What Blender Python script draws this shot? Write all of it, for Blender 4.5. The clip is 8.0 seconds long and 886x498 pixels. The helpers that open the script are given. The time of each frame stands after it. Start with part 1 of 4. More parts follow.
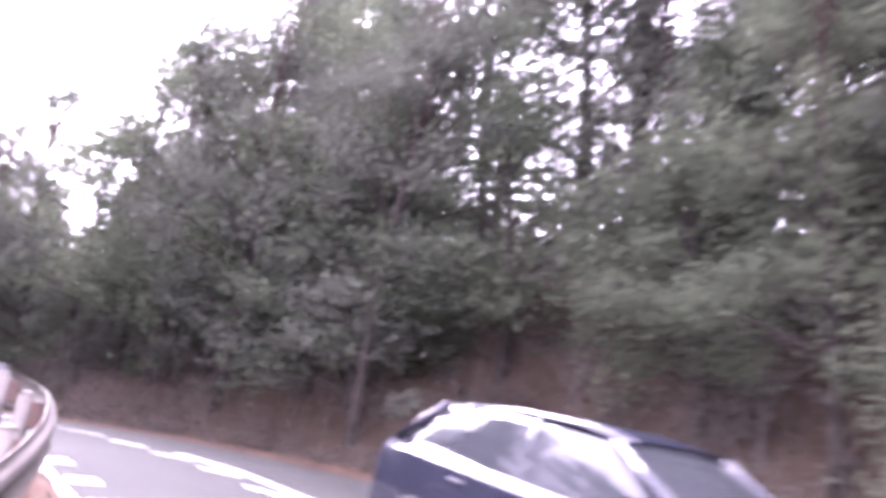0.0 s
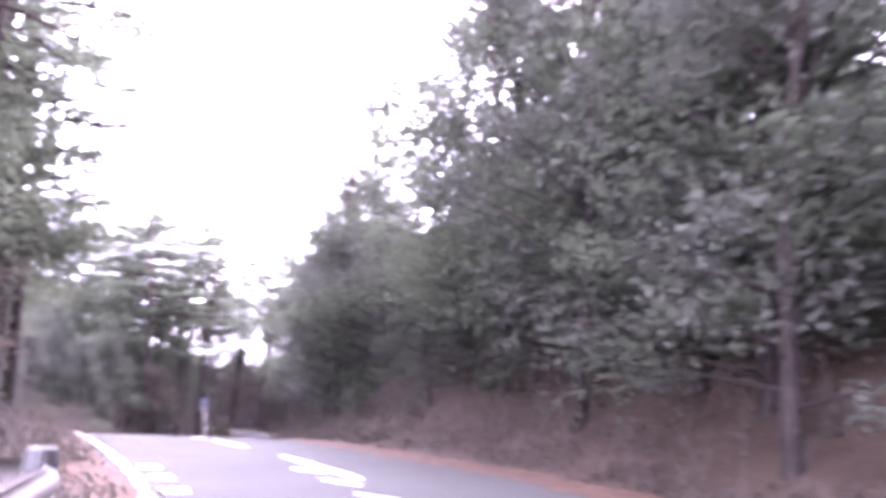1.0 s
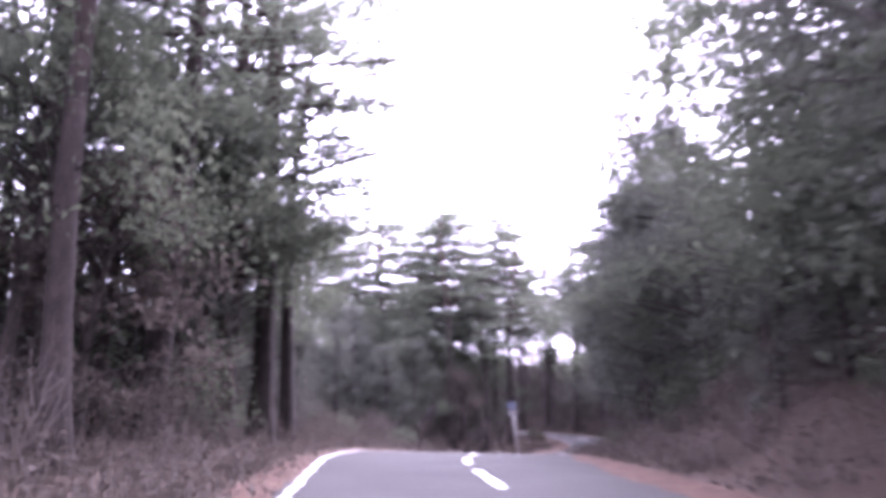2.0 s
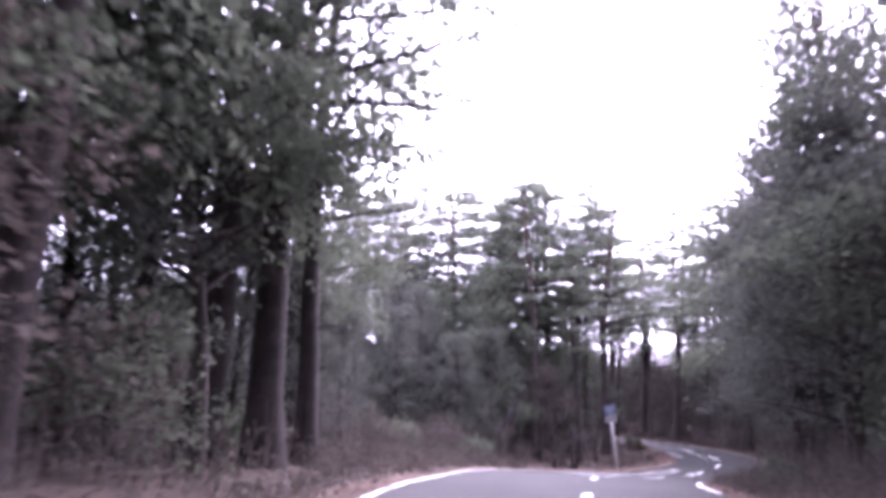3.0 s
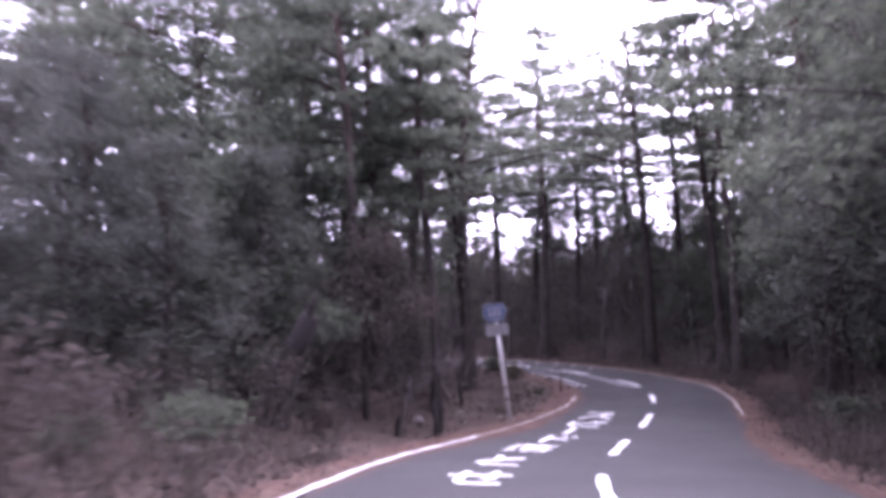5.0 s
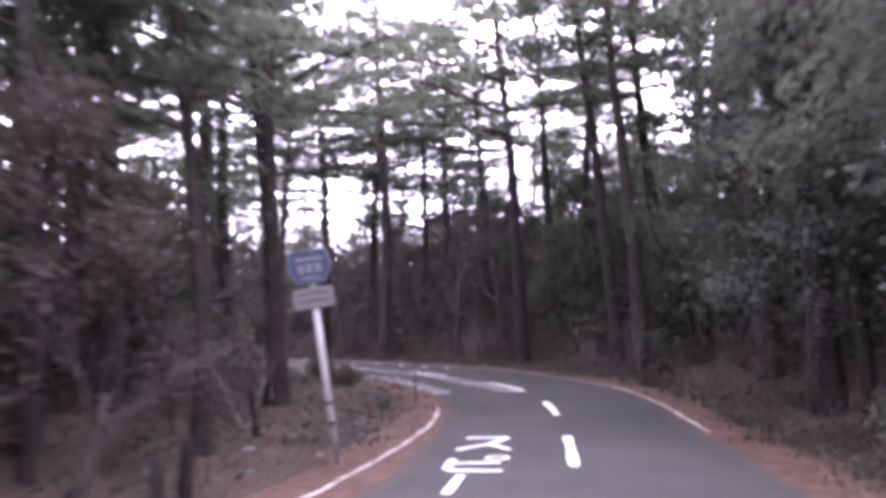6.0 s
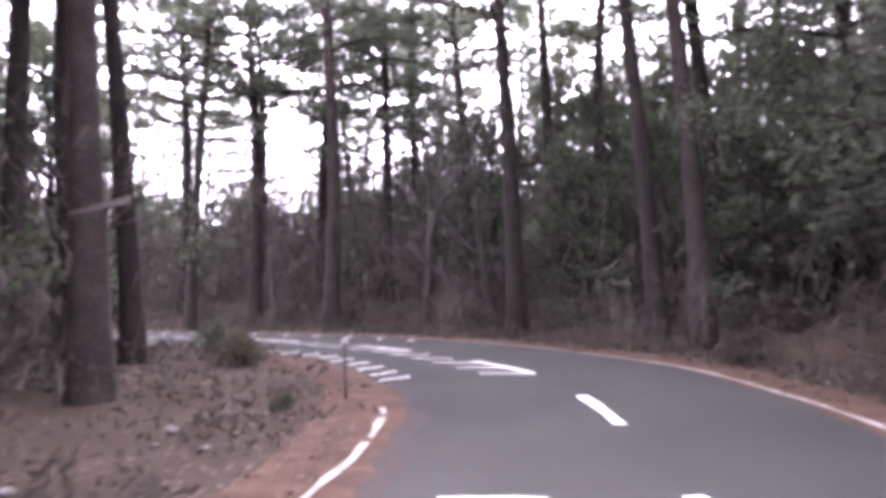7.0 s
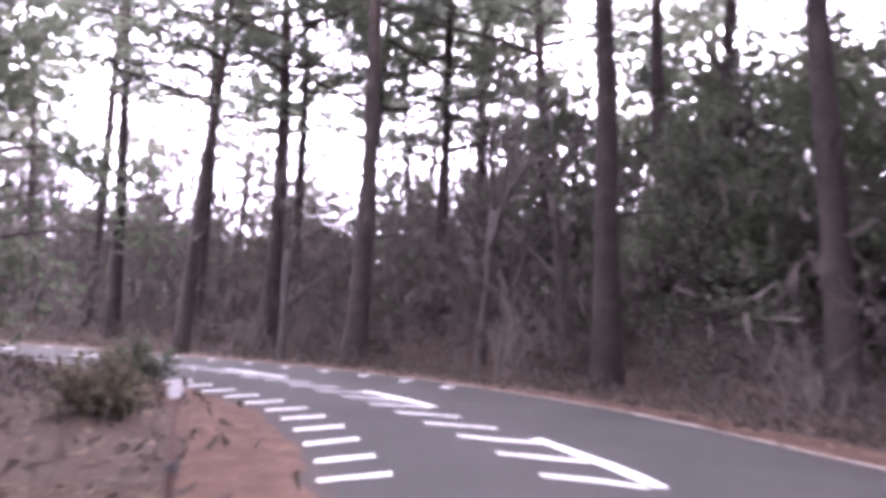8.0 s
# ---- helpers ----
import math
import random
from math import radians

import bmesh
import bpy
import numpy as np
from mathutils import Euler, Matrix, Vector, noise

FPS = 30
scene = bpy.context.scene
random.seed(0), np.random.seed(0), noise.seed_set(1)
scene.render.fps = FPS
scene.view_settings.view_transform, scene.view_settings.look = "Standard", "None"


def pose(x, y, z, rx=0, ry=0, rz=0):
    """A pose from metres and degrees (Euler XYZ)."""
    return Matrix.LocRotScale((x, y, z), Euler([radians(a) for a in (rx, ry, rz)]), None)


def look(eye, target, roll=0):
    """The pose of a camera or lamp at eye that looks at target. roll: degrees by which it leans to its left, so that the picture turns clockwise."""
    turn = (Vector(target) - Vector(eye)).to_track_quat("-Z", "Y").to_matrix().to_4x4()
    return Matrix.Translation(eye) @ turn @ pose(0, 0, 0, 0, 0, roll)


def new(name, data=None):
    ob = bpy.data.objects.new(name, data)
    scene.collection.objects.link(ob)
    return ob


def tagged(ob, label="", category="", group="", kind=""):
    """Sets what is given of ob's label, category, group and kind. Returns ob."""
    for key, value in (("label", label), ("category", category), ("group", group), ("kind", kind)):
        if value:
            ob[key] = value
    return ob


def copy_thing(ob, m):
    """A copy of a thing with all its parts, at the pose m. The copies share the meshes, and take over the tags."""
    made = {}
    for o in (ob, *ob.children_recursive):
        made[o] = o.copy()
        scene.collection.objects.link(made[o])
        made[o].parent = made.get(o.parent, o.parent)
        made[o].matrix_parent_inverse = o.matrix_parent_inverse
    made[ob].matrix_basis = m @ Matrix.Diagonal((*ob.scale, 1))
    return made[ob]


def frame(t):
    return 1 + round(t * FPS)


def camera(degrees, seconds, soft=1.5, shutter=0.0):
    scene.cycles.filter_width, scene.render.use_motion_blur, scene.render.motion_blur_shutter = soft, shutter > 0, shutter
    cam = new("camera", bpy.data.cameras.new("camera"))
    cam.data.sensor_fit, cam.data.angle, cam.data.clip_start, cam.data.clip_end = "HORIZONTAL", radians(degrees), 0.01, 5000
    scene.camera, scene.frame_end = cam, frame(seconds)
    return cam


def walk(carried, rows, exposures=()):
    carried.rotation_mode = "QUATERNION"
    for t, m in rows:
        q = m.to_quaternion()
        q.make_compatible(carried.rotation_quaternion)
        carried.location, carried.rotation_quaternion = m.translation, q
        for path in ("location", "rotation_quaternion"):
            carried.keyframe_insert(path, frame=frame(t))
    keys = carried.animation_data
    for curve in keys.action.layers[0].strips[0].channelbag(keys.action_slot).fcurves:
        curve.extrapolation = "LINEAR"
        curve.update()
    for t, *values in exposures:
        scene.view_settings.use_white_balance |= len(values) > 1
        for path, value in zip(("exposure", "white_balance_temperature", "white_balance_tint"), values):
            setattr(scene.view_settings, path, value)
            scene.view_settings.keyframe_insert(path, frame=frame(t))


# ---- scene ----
import itertools

cam = camera(59.4, 8.0, soft=4.7, shutter=0.5)
walk(cam, [
    (0.0, look((8.021, -47.268, 2.060), (12.768, -38.870, 4.693), 7.61)),
    (0.2, look((8.376, -45.972, 2.131), (12.438, -37.195, 4.675), 7.11)),
    (0.5, look((9.126, -44.440, 2.348), (11.871, -35.129, 4.749), 7.29)),
    (0.7, look((9.553, -43.565, 2.419), (11.440, -34.026, 4.756), 5.67)),
    (1.0, look((9.951, -42.308, 2.684), (10.358, -32.533, 4.751), 2.60)),
    (1.5, look((10.351, -40.150, 2.879), (8.723, -30.485, 4.861), 1.83)),
    (2.0, look((9.848, -36.817, 2.977), (6.423, -27.619, 4.893), 0.83)),
    (2.2, look((9.522, -35.577, 3.013), (5.579, -26.591, 4.939), 1.85)),
    (3.3, look((5.734, -27.216, 3.236), (1.363, -18.409, 5.065), 2.27)),
    (3.5, look((4.930, -25.460, 3.250), (0.701, -16.580, 5.052), 1.79)),
    (4.0, look((2.924, -20.646, 3.125), (-0.599, -11.423, 4.713), 0.09)),
    (4.5, look((1.293, -15.447, 2.878), (-1.370, -5.877, 4.026), -2.39)),
    (4.7, look((0.735, -13.472, 2.755), (-1.757, -3.838, 3.744), -1.45)),
    (5.8, look((-1.042, -3.116, 2.033), (-1.401, 6.835, 2.952), -0.99)),
    (6.0, look((-1.101, -1.169, 1.873), (-1.055, 8.786, 2.819), -1.40)),
    (6.5, look((-0.963, 3.656, 1.464), (-0.482, 13.633, 1.934), -2.05)),
    (7.0, look((-0.830, 7.436, 1.201), (-0.445, 17.406, 1.875), -1.38)),
    (7.5, look((-0.531, 10.813, 1.051), (-0.360, 20.773, 1.923), -0.33)),
    (8.0, look((-0.254, 13.947, 1.015), (-0.866, 23.858, 2.191), 2.35)),
], exposures=[(0.0, 4.8, 5930, 48), (0.6, 4.9, 5780, 50), (1.0, 4.95, 5740, 51), (1.5, 4.75, 5680, 51), (2.0, 4.2, 5620, 50), (3.3, 3.85, 5620, 50), (4.0, 3.37, 5620, 51), (4.7, 3.5, 5620, 51), (6.0, 4.0, 5820, 45), (6.5, 4.0, 6000, 40), (7.0, 4.57, 6050, 40), (8.0, 4.83, 5980, 45)])

# ---- light: a bright overcast sky, the sun a pale glow ahead of the road ----
SUN_AZIMUTH, SUN_ELEVATION = -8.0, 40.0
world = bpy.data.worlds.new("overcast_sky")
scene.world = world
world.use_nodes = True
wn, wl = world.node_tree.nodes, world.node_tree.links
sky = wn.new("ShaderNodeTexSky")
sky.sky_type, sky.sun_disc = "NISHITA", False
sky.sun_elevation, sky.sun_rotation = radians(SUN_ELEVATION), radians(-SUN_AZIMUTH)
sky.air_density, sky.dust_density = 1.0, 2.0
pale = wn.new("ShaderNodeHueSaturation")
pale.inputs["Saturation"].default_value = 0.25
wl.new(sky.outputs[0], pale.inputs["Color"])
# a closed, even cloud cover through which the sky's own light comes only faintly
cloud = wn.new("ShaderNodeMix")
cloud.data_type, cloud.blend_type = "RGBA", "MIX"
cloud.inputs[0].default_value = 0.72
wl.new(pale.outputs[0], cloud.inputs[6])
cloud.inputs[7].default_value = (5.0, 4.95, 5.0, 1.0)
wl.new(cloud.outputs[2], wn["Background"].inputs["Color"])
wn["Background"].inputs["Strength"].default_value = 0.15

sun_data = bpy.data.lights.new("sun", "SUN")
sun_data.energy, sun_data.angle, sun_data.color = 1.1, radians(40), (1.0, 0.95, 0.88)
sun = new("sun", sun_data)
az, el = radians(SUN_AZIMUTH), radians(SUN_ELEVATION)
sun.matrix_world = look((0, 0, 60), (60 * math.sin(az) * math.cos(el), -60 * math.cos(az) * math.cos(el), 60 - 60 * math.sin(el)))


# ---- materials ----
def material(name, colors, rough=0.85, scale=4.0, fine=40.0, bump=0.3, metal=0.0, per_object=0.0, per_island=0.0, translucent=0.0, detail=6.0, bump_scale=None):
    """A surface of two or three colours mixed by noise at two scales, with fine relief."""
    m = bpy.data.materials.new(name)
    m.use_nodes = True
    n, l = m.node_tree.nodes, m.node_tree.links
    b = n["Principled BSDF"]
    b.inputs["Roughness"].default_value, b.inputs["Metallic"].default_value = rough, metal
    co = n.new("ShaderNodeTexCoord")
    big = n.new("ShaderNodeTexNoise")
    big.inputs["Scale"].default_value, big.inputs["Detail"].default_value = scale, detail
    small = n.new("ShaderNodeTexNoise")
    small.inputs["Scale"].default_value, small.inputs["Detail"].default_value = fine, 4
    l.new(co.outputs["Object"], big.inputs["Vector"])
    l.new(co.outputs["Object"], small.inputs["Vector"])
    ramp = n.new("ShaderNodeValToRGB")
    els = ramp.color_ramp.elements
    els[0].position, els[1].position = 0.32, 0.68
    els[0].color, els[1].color = (*colors[0], 1), (*colors[-1], 1)
    if len(colors) == 3:
        els.new(0.5).color = (*colors[1], 1)
    mixed = n.new("ShaderNodeMath")
    mixed.operation = "MULTIPLY_ADD"
    mixed.inputs[1].default_value = 0.45
    sub = n.new("ShaderNodeMath")
    sub.operation = "MULTIPLY_ADD"
    sub.inputs[1].default_value, sub.inputs[2].default_value = 0.55, 0.0
    l.new(big.outputs["Fac"], sub.inputs[0])
    l.new(small.outputs["Fac"], mixed.inputs[0])
    l.new(sub.outputs[0], mixed.inputs[2])
    l.new(mixed.outputs[0], ramp.inputs["Fac"])
    color = ramp.outputs["Color"]
    if per_object or per_island:
        info = n.new("ShaderNodeObjectInfo") if per_object else n.new("ShaderNodeNewGeometry")
        value = info.outputs["Random"] if per_object else info.outputs["Random Per Island"]
        spread = n.new("ShaderNodeMapRange")
        amount = per_object or per_island
        spread.inputs["To Min"].default_value, spread.inputs["To Max"].default_value = 1 - amount, 1 + amount
        l.new(value, spread.inputs["Value"])
        hsv = n.new("ShaderNodeHueSaturation")
        l.new(spread.outputs[0], hsv.inputs["Value"])
        l.new(color, hsv.inputs["Color"])
        color = hsv.outputs["Color"]
    l.new(color, b.inputs["Base Color"])
    if bump:
        bn = n.new("ShaderNodeBump")
        bn.inputs["Strength"].default_value, bn.inputs["Distance"].default_value = bump, 0.02
        l.new(small.outputs["Fac"], bn.inputs["Height"])
        l.new(bn.outputs[0], b.inputs["Normal"])
    if rough >= 0.85:
        b.inputs["Specular IOR Level"].default_value = 0.15
    if translucent:
        b.inputs["Specular IOR Level"].default_value = 0.12
        tr, mix = n.new("ShaderNodeBsdfTranslucent"), n.new("ShaderNodeMixShader")
        mix.inputs[0].default_value = translucent
        l.new(color, tr.inputs["Color"])
        l.new(b.outputs[0], mix.inputs[1])
        l.new(tr.outputs[0], mix.inputs[2])
        l.new(mix.outputs[0], n["Material Output"].inputs["Surface"])
    return m


ASPHALT = material("asphalt", [(0.0215, 0.0225, 0.0205), (0.0285, 0.0295, 0.027), (0.0365, 0.0375, 0.0345)], 0.95, 0.5, 90, 0.35)
ASPHALT.node_tree.nodes["Principled BSDF"].inputs["Specular IOR Level"].default_value = 0.15
PAINT = material("road_paint", [(0.3, 0.3, 0.29), (0.5, 0.5, 0.49), (0.6, 0.6, 0.59)], 0.7, 3, 60, 0.2)
WORN_PAINT = material("worn_edge_paint", [(0.06, 0.046, 0.037), (0.2, 0.18, 0.16), (0.36, 0.34, 0.31)], 0.8, 4, 30, 0.3)
SOIL = material("verge_soil", [(0.033, 0.0195, 0.0135), (0.058, 0.035, 0.0245), (0.093, 0.058, 0.0415)], 0.95, 3.2, 60, 1.0)
DUST = material("soil_dust", [(0.026, 0.0255, 0.025), (0.036, 0.031, 0.028), (0.05, 0.038, 0.031)], 0.95, 7, 55, 0.6)
LITTER = material("leaf_litter", [(0.021, 0.0152, 0.0116), (0.0335, 0.0238, 0.0176), (0.049, 0.0355, 0.027)], 0.95, 0.45, 14, 0.9)
FALLEN = material("fallen_leaves", [(0.062, 0.046, 0.034), (0.115, 0.085, 0.063)], 0.85, 3, 20, 0, per_island=0.45)
BARK = material("pine_bark", [(0.013, 0.011, 0.0105), (0.024, 0.02, 0.018), (0.042, 0.034, 0.03)], 0.95, 2.5, 22, 0.9, per_object=0.25)


def red_upper_bark(m):
    """Red pines: the plates of the old grey bark give way to thin orange-brown bark high on the trunk."""
    n, l = m.node_tree.nodes, m.node_tree.links
    b = n["Principled BSDF"]
    old = b.inputs["Base Color"].links[0].from_socket
    co, split, ramp, mix = n.new("ShaderNodeTexCoord"), n.new("ShaderNodeSeparateXYZ"), n.new("ShaderNodeMapRange"), n.new("ShaderNodeMix")
    ramp.inputs["From Min"].default_value, ramp.inputs["From Max"].default_value, ramp.inputs["To Max"].default_value = 6.5, 12.0, 0.5
    mix.data_type = "RGBA"
    mix.inputs[7].default_value = (0.062, 0.038, 0.03, 1)
    l.new(co.outputs["Object"], split.inputs[0])
    l.new(split.outputs["Z"], ramp.inputs["Value"])
    l.new(ramp.outputs[0], mix.inputs[0])
    l.new(old, mix.inputs[6])
    l.new(mix.outputs[2], b.inputs["Base Color"])


red_upper_bark(BARK)
ROT = material("dark_wet_wood", [(0.008, 0.007, 0.007), (0.014, 0.012, 0.011), (0.024, 0.02, 0.018)], 0.95, 2.5, 22, 0.9)
BARK_GREY = material("grey_bark", [(0.028, 0.025, 0.023), (0.045, 0.04, 0.036), (0.07, 0.063, 0.058)], 0.95, 3, 26, 0.7, per_object=0.25)
NEEDLES = material("pine_needles", [(0.066, 0.08, 0.056), (0.102, 0.12, 0.082)], 0.85, 0.8, 12, 0, per_island=0.16, translucent=0.5)
LEAVES = material("evergreen_leaves", [(0.056, 0.068, 0.046), (0.09, 0.105, 0.07)], 0.85, 0.7, 10, 0, per_island=0.16, translucent=0.5)
# darker copy of the evergreen leaf colour, standing in for canopy shade
SHADED_LEAVES = material("shaded_evergreen_leaves", [(0.05, 0.055, 0.045), (0.078, 0.084, 0.066)], 0.85, 0.7, 10, 0, per_island=0.16, translucent=0.35)
LEAVES_LIGHT = material("young_green_leaves", [(0.058, 0.068, 0.047), (0.085, 0.096, 0.066)], 0.8, 0.7, 10, 0, per_island=0.35, translucent=0.3)
DRY = material("dry_brown_leaves", [(0.042, 0.036, 0.03), (0.07, 0.06, 0.05)], 0.85, 0.8, 10, 0, per_island=0.2, translucent=0.45)
TWIG = material("bare_twigs", [(0.054, 0.047, 0.041), (0.098, 0.086, 0.076)], 0.9, 2, 20, 0, per_object=0.2)
STEEL = material("galvanised_steel", [(0.045, 0.038, 0.033), (0.1, 0.09, 0.08)], 0.7, 3, 40, 0.15, metal=0.2)
POLE_WHITE = material("white_pole_paint", [(0.2, 0.19, 0.18), (0.36, 0.35, 0.33)], 0.6, 4, 30, 0.2)
SIGN_BLUE = material("sign_blue", [(0.009, 0.02, 0.052), (0.013, 0.027, 0.066)], 0.7, 2, 20, 0.05)
SIGN_WHITE = material("sign_white", [(0.075, 0.075, 0.075), (0.115, 0.115, 0.115)], 0.5, 2, 20, 0.05)
SIGN_GREY = material("sign_back", [(0.3, 0.3, 0.3), (0.36, 0.36, 0.36)], 0.5, 3, 30, 0.1, metal=0.3)
RUST = material("rusty_brown_post", [(0.035, 0.02, 0.016), (0.065, 0.036, 0.028)], 0.8, 5, 40, 0.4)
CAR_PAINT = material("dark_car_paint", [(0.012, 0.013, 0.02), (0.016, 0.017, 0.026)], 0.12, 1, 10, 0)
CAR_GLASS = material("car_glass", [(0.02, 0.022, 0.025), (0.03, 0.032, 0.035)], 0.03, 1, 10, 0)
RUBBER = material("tyre_rubber", [(0.015, 0.015, 0.015), (0.03, 0.03, 0.03)], 0.85, 8, 60, 0.2)
ALLOY = material("alloy", [(0.5, 0.5, 0.5), (0.6, 0.6, 0.6)], 0.3, 4, 40, 0, metal=0.9)
RED_LENS = material("red_lens", [(0.3, 0.015, 0.01), (0.36, 0.02, 0.015)], 0.15, 3, 30, 0)
CLEAR_LENS = material("clear_lens", [(0.6, 0.6, 0.62), (0.7, 0.7, 0.72)], 0.1, 3, 30, 0)
BLACK_PLASTIC = material("black_plastic", [(0.02, 0.02, 0.02), (0.03, 0.03, 0.03)], 0.5, 6, 40, 0.1)
OLIVE = material("olive_brown_leaves", [(0.06, 0.053, 0.034), (0.1, 0.09, 0.057)], 0.85, 0.8, 10, 0, per_island=0.25, translucent=0.4)
DEADWOOD = material("pale_dead_wood", [(0.1, 0.086, 0.074), (0.19, 0.165, 0.145)], 0.9, 3, 30, 0.5)
STONE = material("roadside_stone", [(0.1, 0.095, 0.09), (0.19, 0.18, 0.17)], 0.9, 3, 20, 0.5, per_object=0.3)


def mesh_object(name, verts, faces, mats, parent=None, label="", smooth=False, face_mats=None):
    me = bpy.data.meshes.new(name)
    me.from_pydata([tuple(v) for v in verts], [], [tuple(f) for f in faces])
    for m in (mats if isinstance(mats, (list, tuple)) else [mats]):
        me.materials.append(m)
    if face_mats is not None:
        me.polygons.foreach_set("material_index", face_mats)
    if smooth:
        me.polygons.foreach_set("use_smooth", [True] * len(me.polygons))
    me.update()
    ob = new(name, me)
    ob.parent = parent
    if label:
        ob["label"] = label
    return ob


def part(name, bm, mat, parent=None, label="", smooth=False):
    me = bpy.data.meshes.new(name)
    bm.normal_update()
    bm.to_mesh(me)
    bm.free()
    me.materials.append(mat)
    if smooth:
        me.polygons.foreach_set("use_smooth", [True] * len(me.polygons))
    ob = new(name, me)
    ob.parent = parent
    if label:
        ob["label"] = label
    return ob


# ---- the road's line: centre points, height along it, widths ----
CENTRE = np.array([(2.5, -62), (6.0, -55), (8.9, -49.5), (10.6, -45.5), (11.5, -41.5), (11.3, -38), (10.3, -34.3), (8.7, -30.5), (7.0, -26.8),
    (5.2, -22.8), (3.8, -18.5), (2.5, -13.5), (1.2, -8.5), (0.25, -4), (-0.1, -0.5), (-0.1, 2.5), (0.2, 6), (0.7, 9.8), (1.1, 13), (1.35, 16.2),
    (1.3, 18), (1.05, 19.9), (0.2, 22.0), (-0.95, 24.3), (-2.5, 26.5), (-4.6, 28.7), (-7.5, 30.8), (-11.5, 32.8), (-16, 34.5), (-22, 36), (-30, 37), (-42, 37.5)])
PROFILE = np.array([(-64, -1.2), (-52, -0.173), (-46, 0.645), (-40, 1.45), (-34, 1.818), (-28, 1.889), (-22, 1.839), (-16, 1.573), (-10, 1.211), (-4, 0.775), (2, 0.25), (8, -0.147),
    (14, -0.23), (22, 0.097), (32, 0.337), (45, 0.697)])


def spline(points, count=900):
    p = np.vstack([2 * points[0] - points[1], points, 2 * points[-1] - points[-2]])
    out = []
    for u in np.linspace(0, len(points) - 1.0001, count):
        i, f = int(u), u - int(u)
        a, b, c, d = p[i:i + 4]
        out.append(0.5 * (2 * b + (c - a) * f + (2 * a - 5 * b + 4 * c - d) * f * f + (3 * b - a - 3 * c + d) * f ** 3))
    return np.array(out)


LINE = spline(CENTRE, 1500)
for _ in range(60):
    LINE[1:-1] = 0.25 * LINE[:-2] + 0.5 * LINE[1:-1] + 0.25 * LINE[2:]
LENGTH = np.r_[0, np.cumsum(np.hypot(*np.diff(LINE, axis=0).T))]
TANGENT = np.gradient(LINE, axis=0)
TANGENT /= np.hypot(*TANGENT.T)[:, None]


def road_z(y):
    y = np.asarray(y, float)
    z = lambda v: np.interp(v, PROFILE[:, 0], PROFILE[:, 1])
    return (z(y - 2.5) + 2 * z(y) + z(y + 2.5)) / 4


def s_at(y):
    """Length along the centre line at which it first reaches y."""
    return float(np.interp(y, LINE[:, 1], LENGTH))


def on_road(s, off, lift=0.0):
    """A place at s along the road, off metres to the right of its centre line."""
    x, y = np.interp(s, LENGTH, LINE[:, 0]), np.interp(s, LENGTH, LINE[:, 1])
    tx, ty = np.interp(s, LENGTH, TANGENT[:, 0]), np.interp(s, LENGTH, TANGENT[:, 1])
    px, py = x + ty * off, y - tx * off
    return np.stack([px, py, road_z(y) + 0 * px + lift], -1)


S0, S1 = LENGTH[0], LENGTH[-1]
WIDE_S = [S0, s_at(-37), s_at(-30), s_at(-24), s_at(-16), s_at(-9), s_at(-4), s_at(2), s_at(9), s_at(15), S1]
LEFT_W = [2.5, 2.56, 2.58, 2.6, 3.2, 3.4, 3.5, 3.4, 2.97, 2.55, 2.5]
RIGHT_W = [2.6, 2.54, 2.2, 2.25, 2.5, 2.6, 3.1, 3.1, 2.6, 2.45, 2.9]


def left_w(s):
    return np.interp(s, WIDE_S, LEFT_W)


def right_w(s):
    return np.interp(s, WIDE_S, RIGHT_W)


def fnoise(x, y, seed=0.0):
    """Smooth value noise by sums of sines, for whole arrays."""
    v = np.zeros_like(np.asarray(x, float))
    for i in range(1, 6):
        a = seed * 1.7 + i * 2.399
        k = 0.13 * 1.9 ** i
        v += np.sin(k * (x * np.cos(a) + y * np.sin(a)) + seed * 3 + i * i) * np.sin(k * 0.8 * (y * np.cos(a) - x * np.sin(a)) + i * 1.3) / 1.5 ** i
    return v


def nearest(x, y):
    """For arrays of places: length along the road and signed distance to the right of its centre."""
    pts = np.stack([np.ravel(x), np.ravel(y)], 1)
    s, d = np.empty(len(pts)), np.empty(len(pts))
    coarse = LINE[::4]
    for i in range(0, len(pts), 4000):
        q = pts[i:i + 4000]
        k = 4 * np.argmin(((q[:, None, :] - coarse[None]) ** 2).sum(2), 1)
        k = np.minimum(k, len(LINE) - 1)
        w = q - LINE[k]
        s[i:i + 4000] = LENGTH[k]
        side = w[:, 0] * TANGENT[k, 1] - w[:, 1] * TANGENT[k, 0]
        d[i:i + 4000] = np.sign(side + 1e-9) * np.hypot(*w.T)
    return s.reshape(np.shape(x)), d.reshape(np.shape(x))


# banks: how steeply and how high the land rises or falls beside the road, by length along it
BANK_S = [S0, s_at(-48), s_at(-36), s_at(-24), s_at(-14), s_at(-2), s_at(10), s_at(18), s_at(24), S1]
RIGHT_RISE = [5.5, 6.5, 6.5, 5.0, 3.0, 1.6, 1.3, 1.3, 1.2, 1.0]
LEFT_RISE = [-1.5, -1.5, -0.8, 0.5, 0.6, 0.5, 0.5, 0.45, 0.35, 0.3]


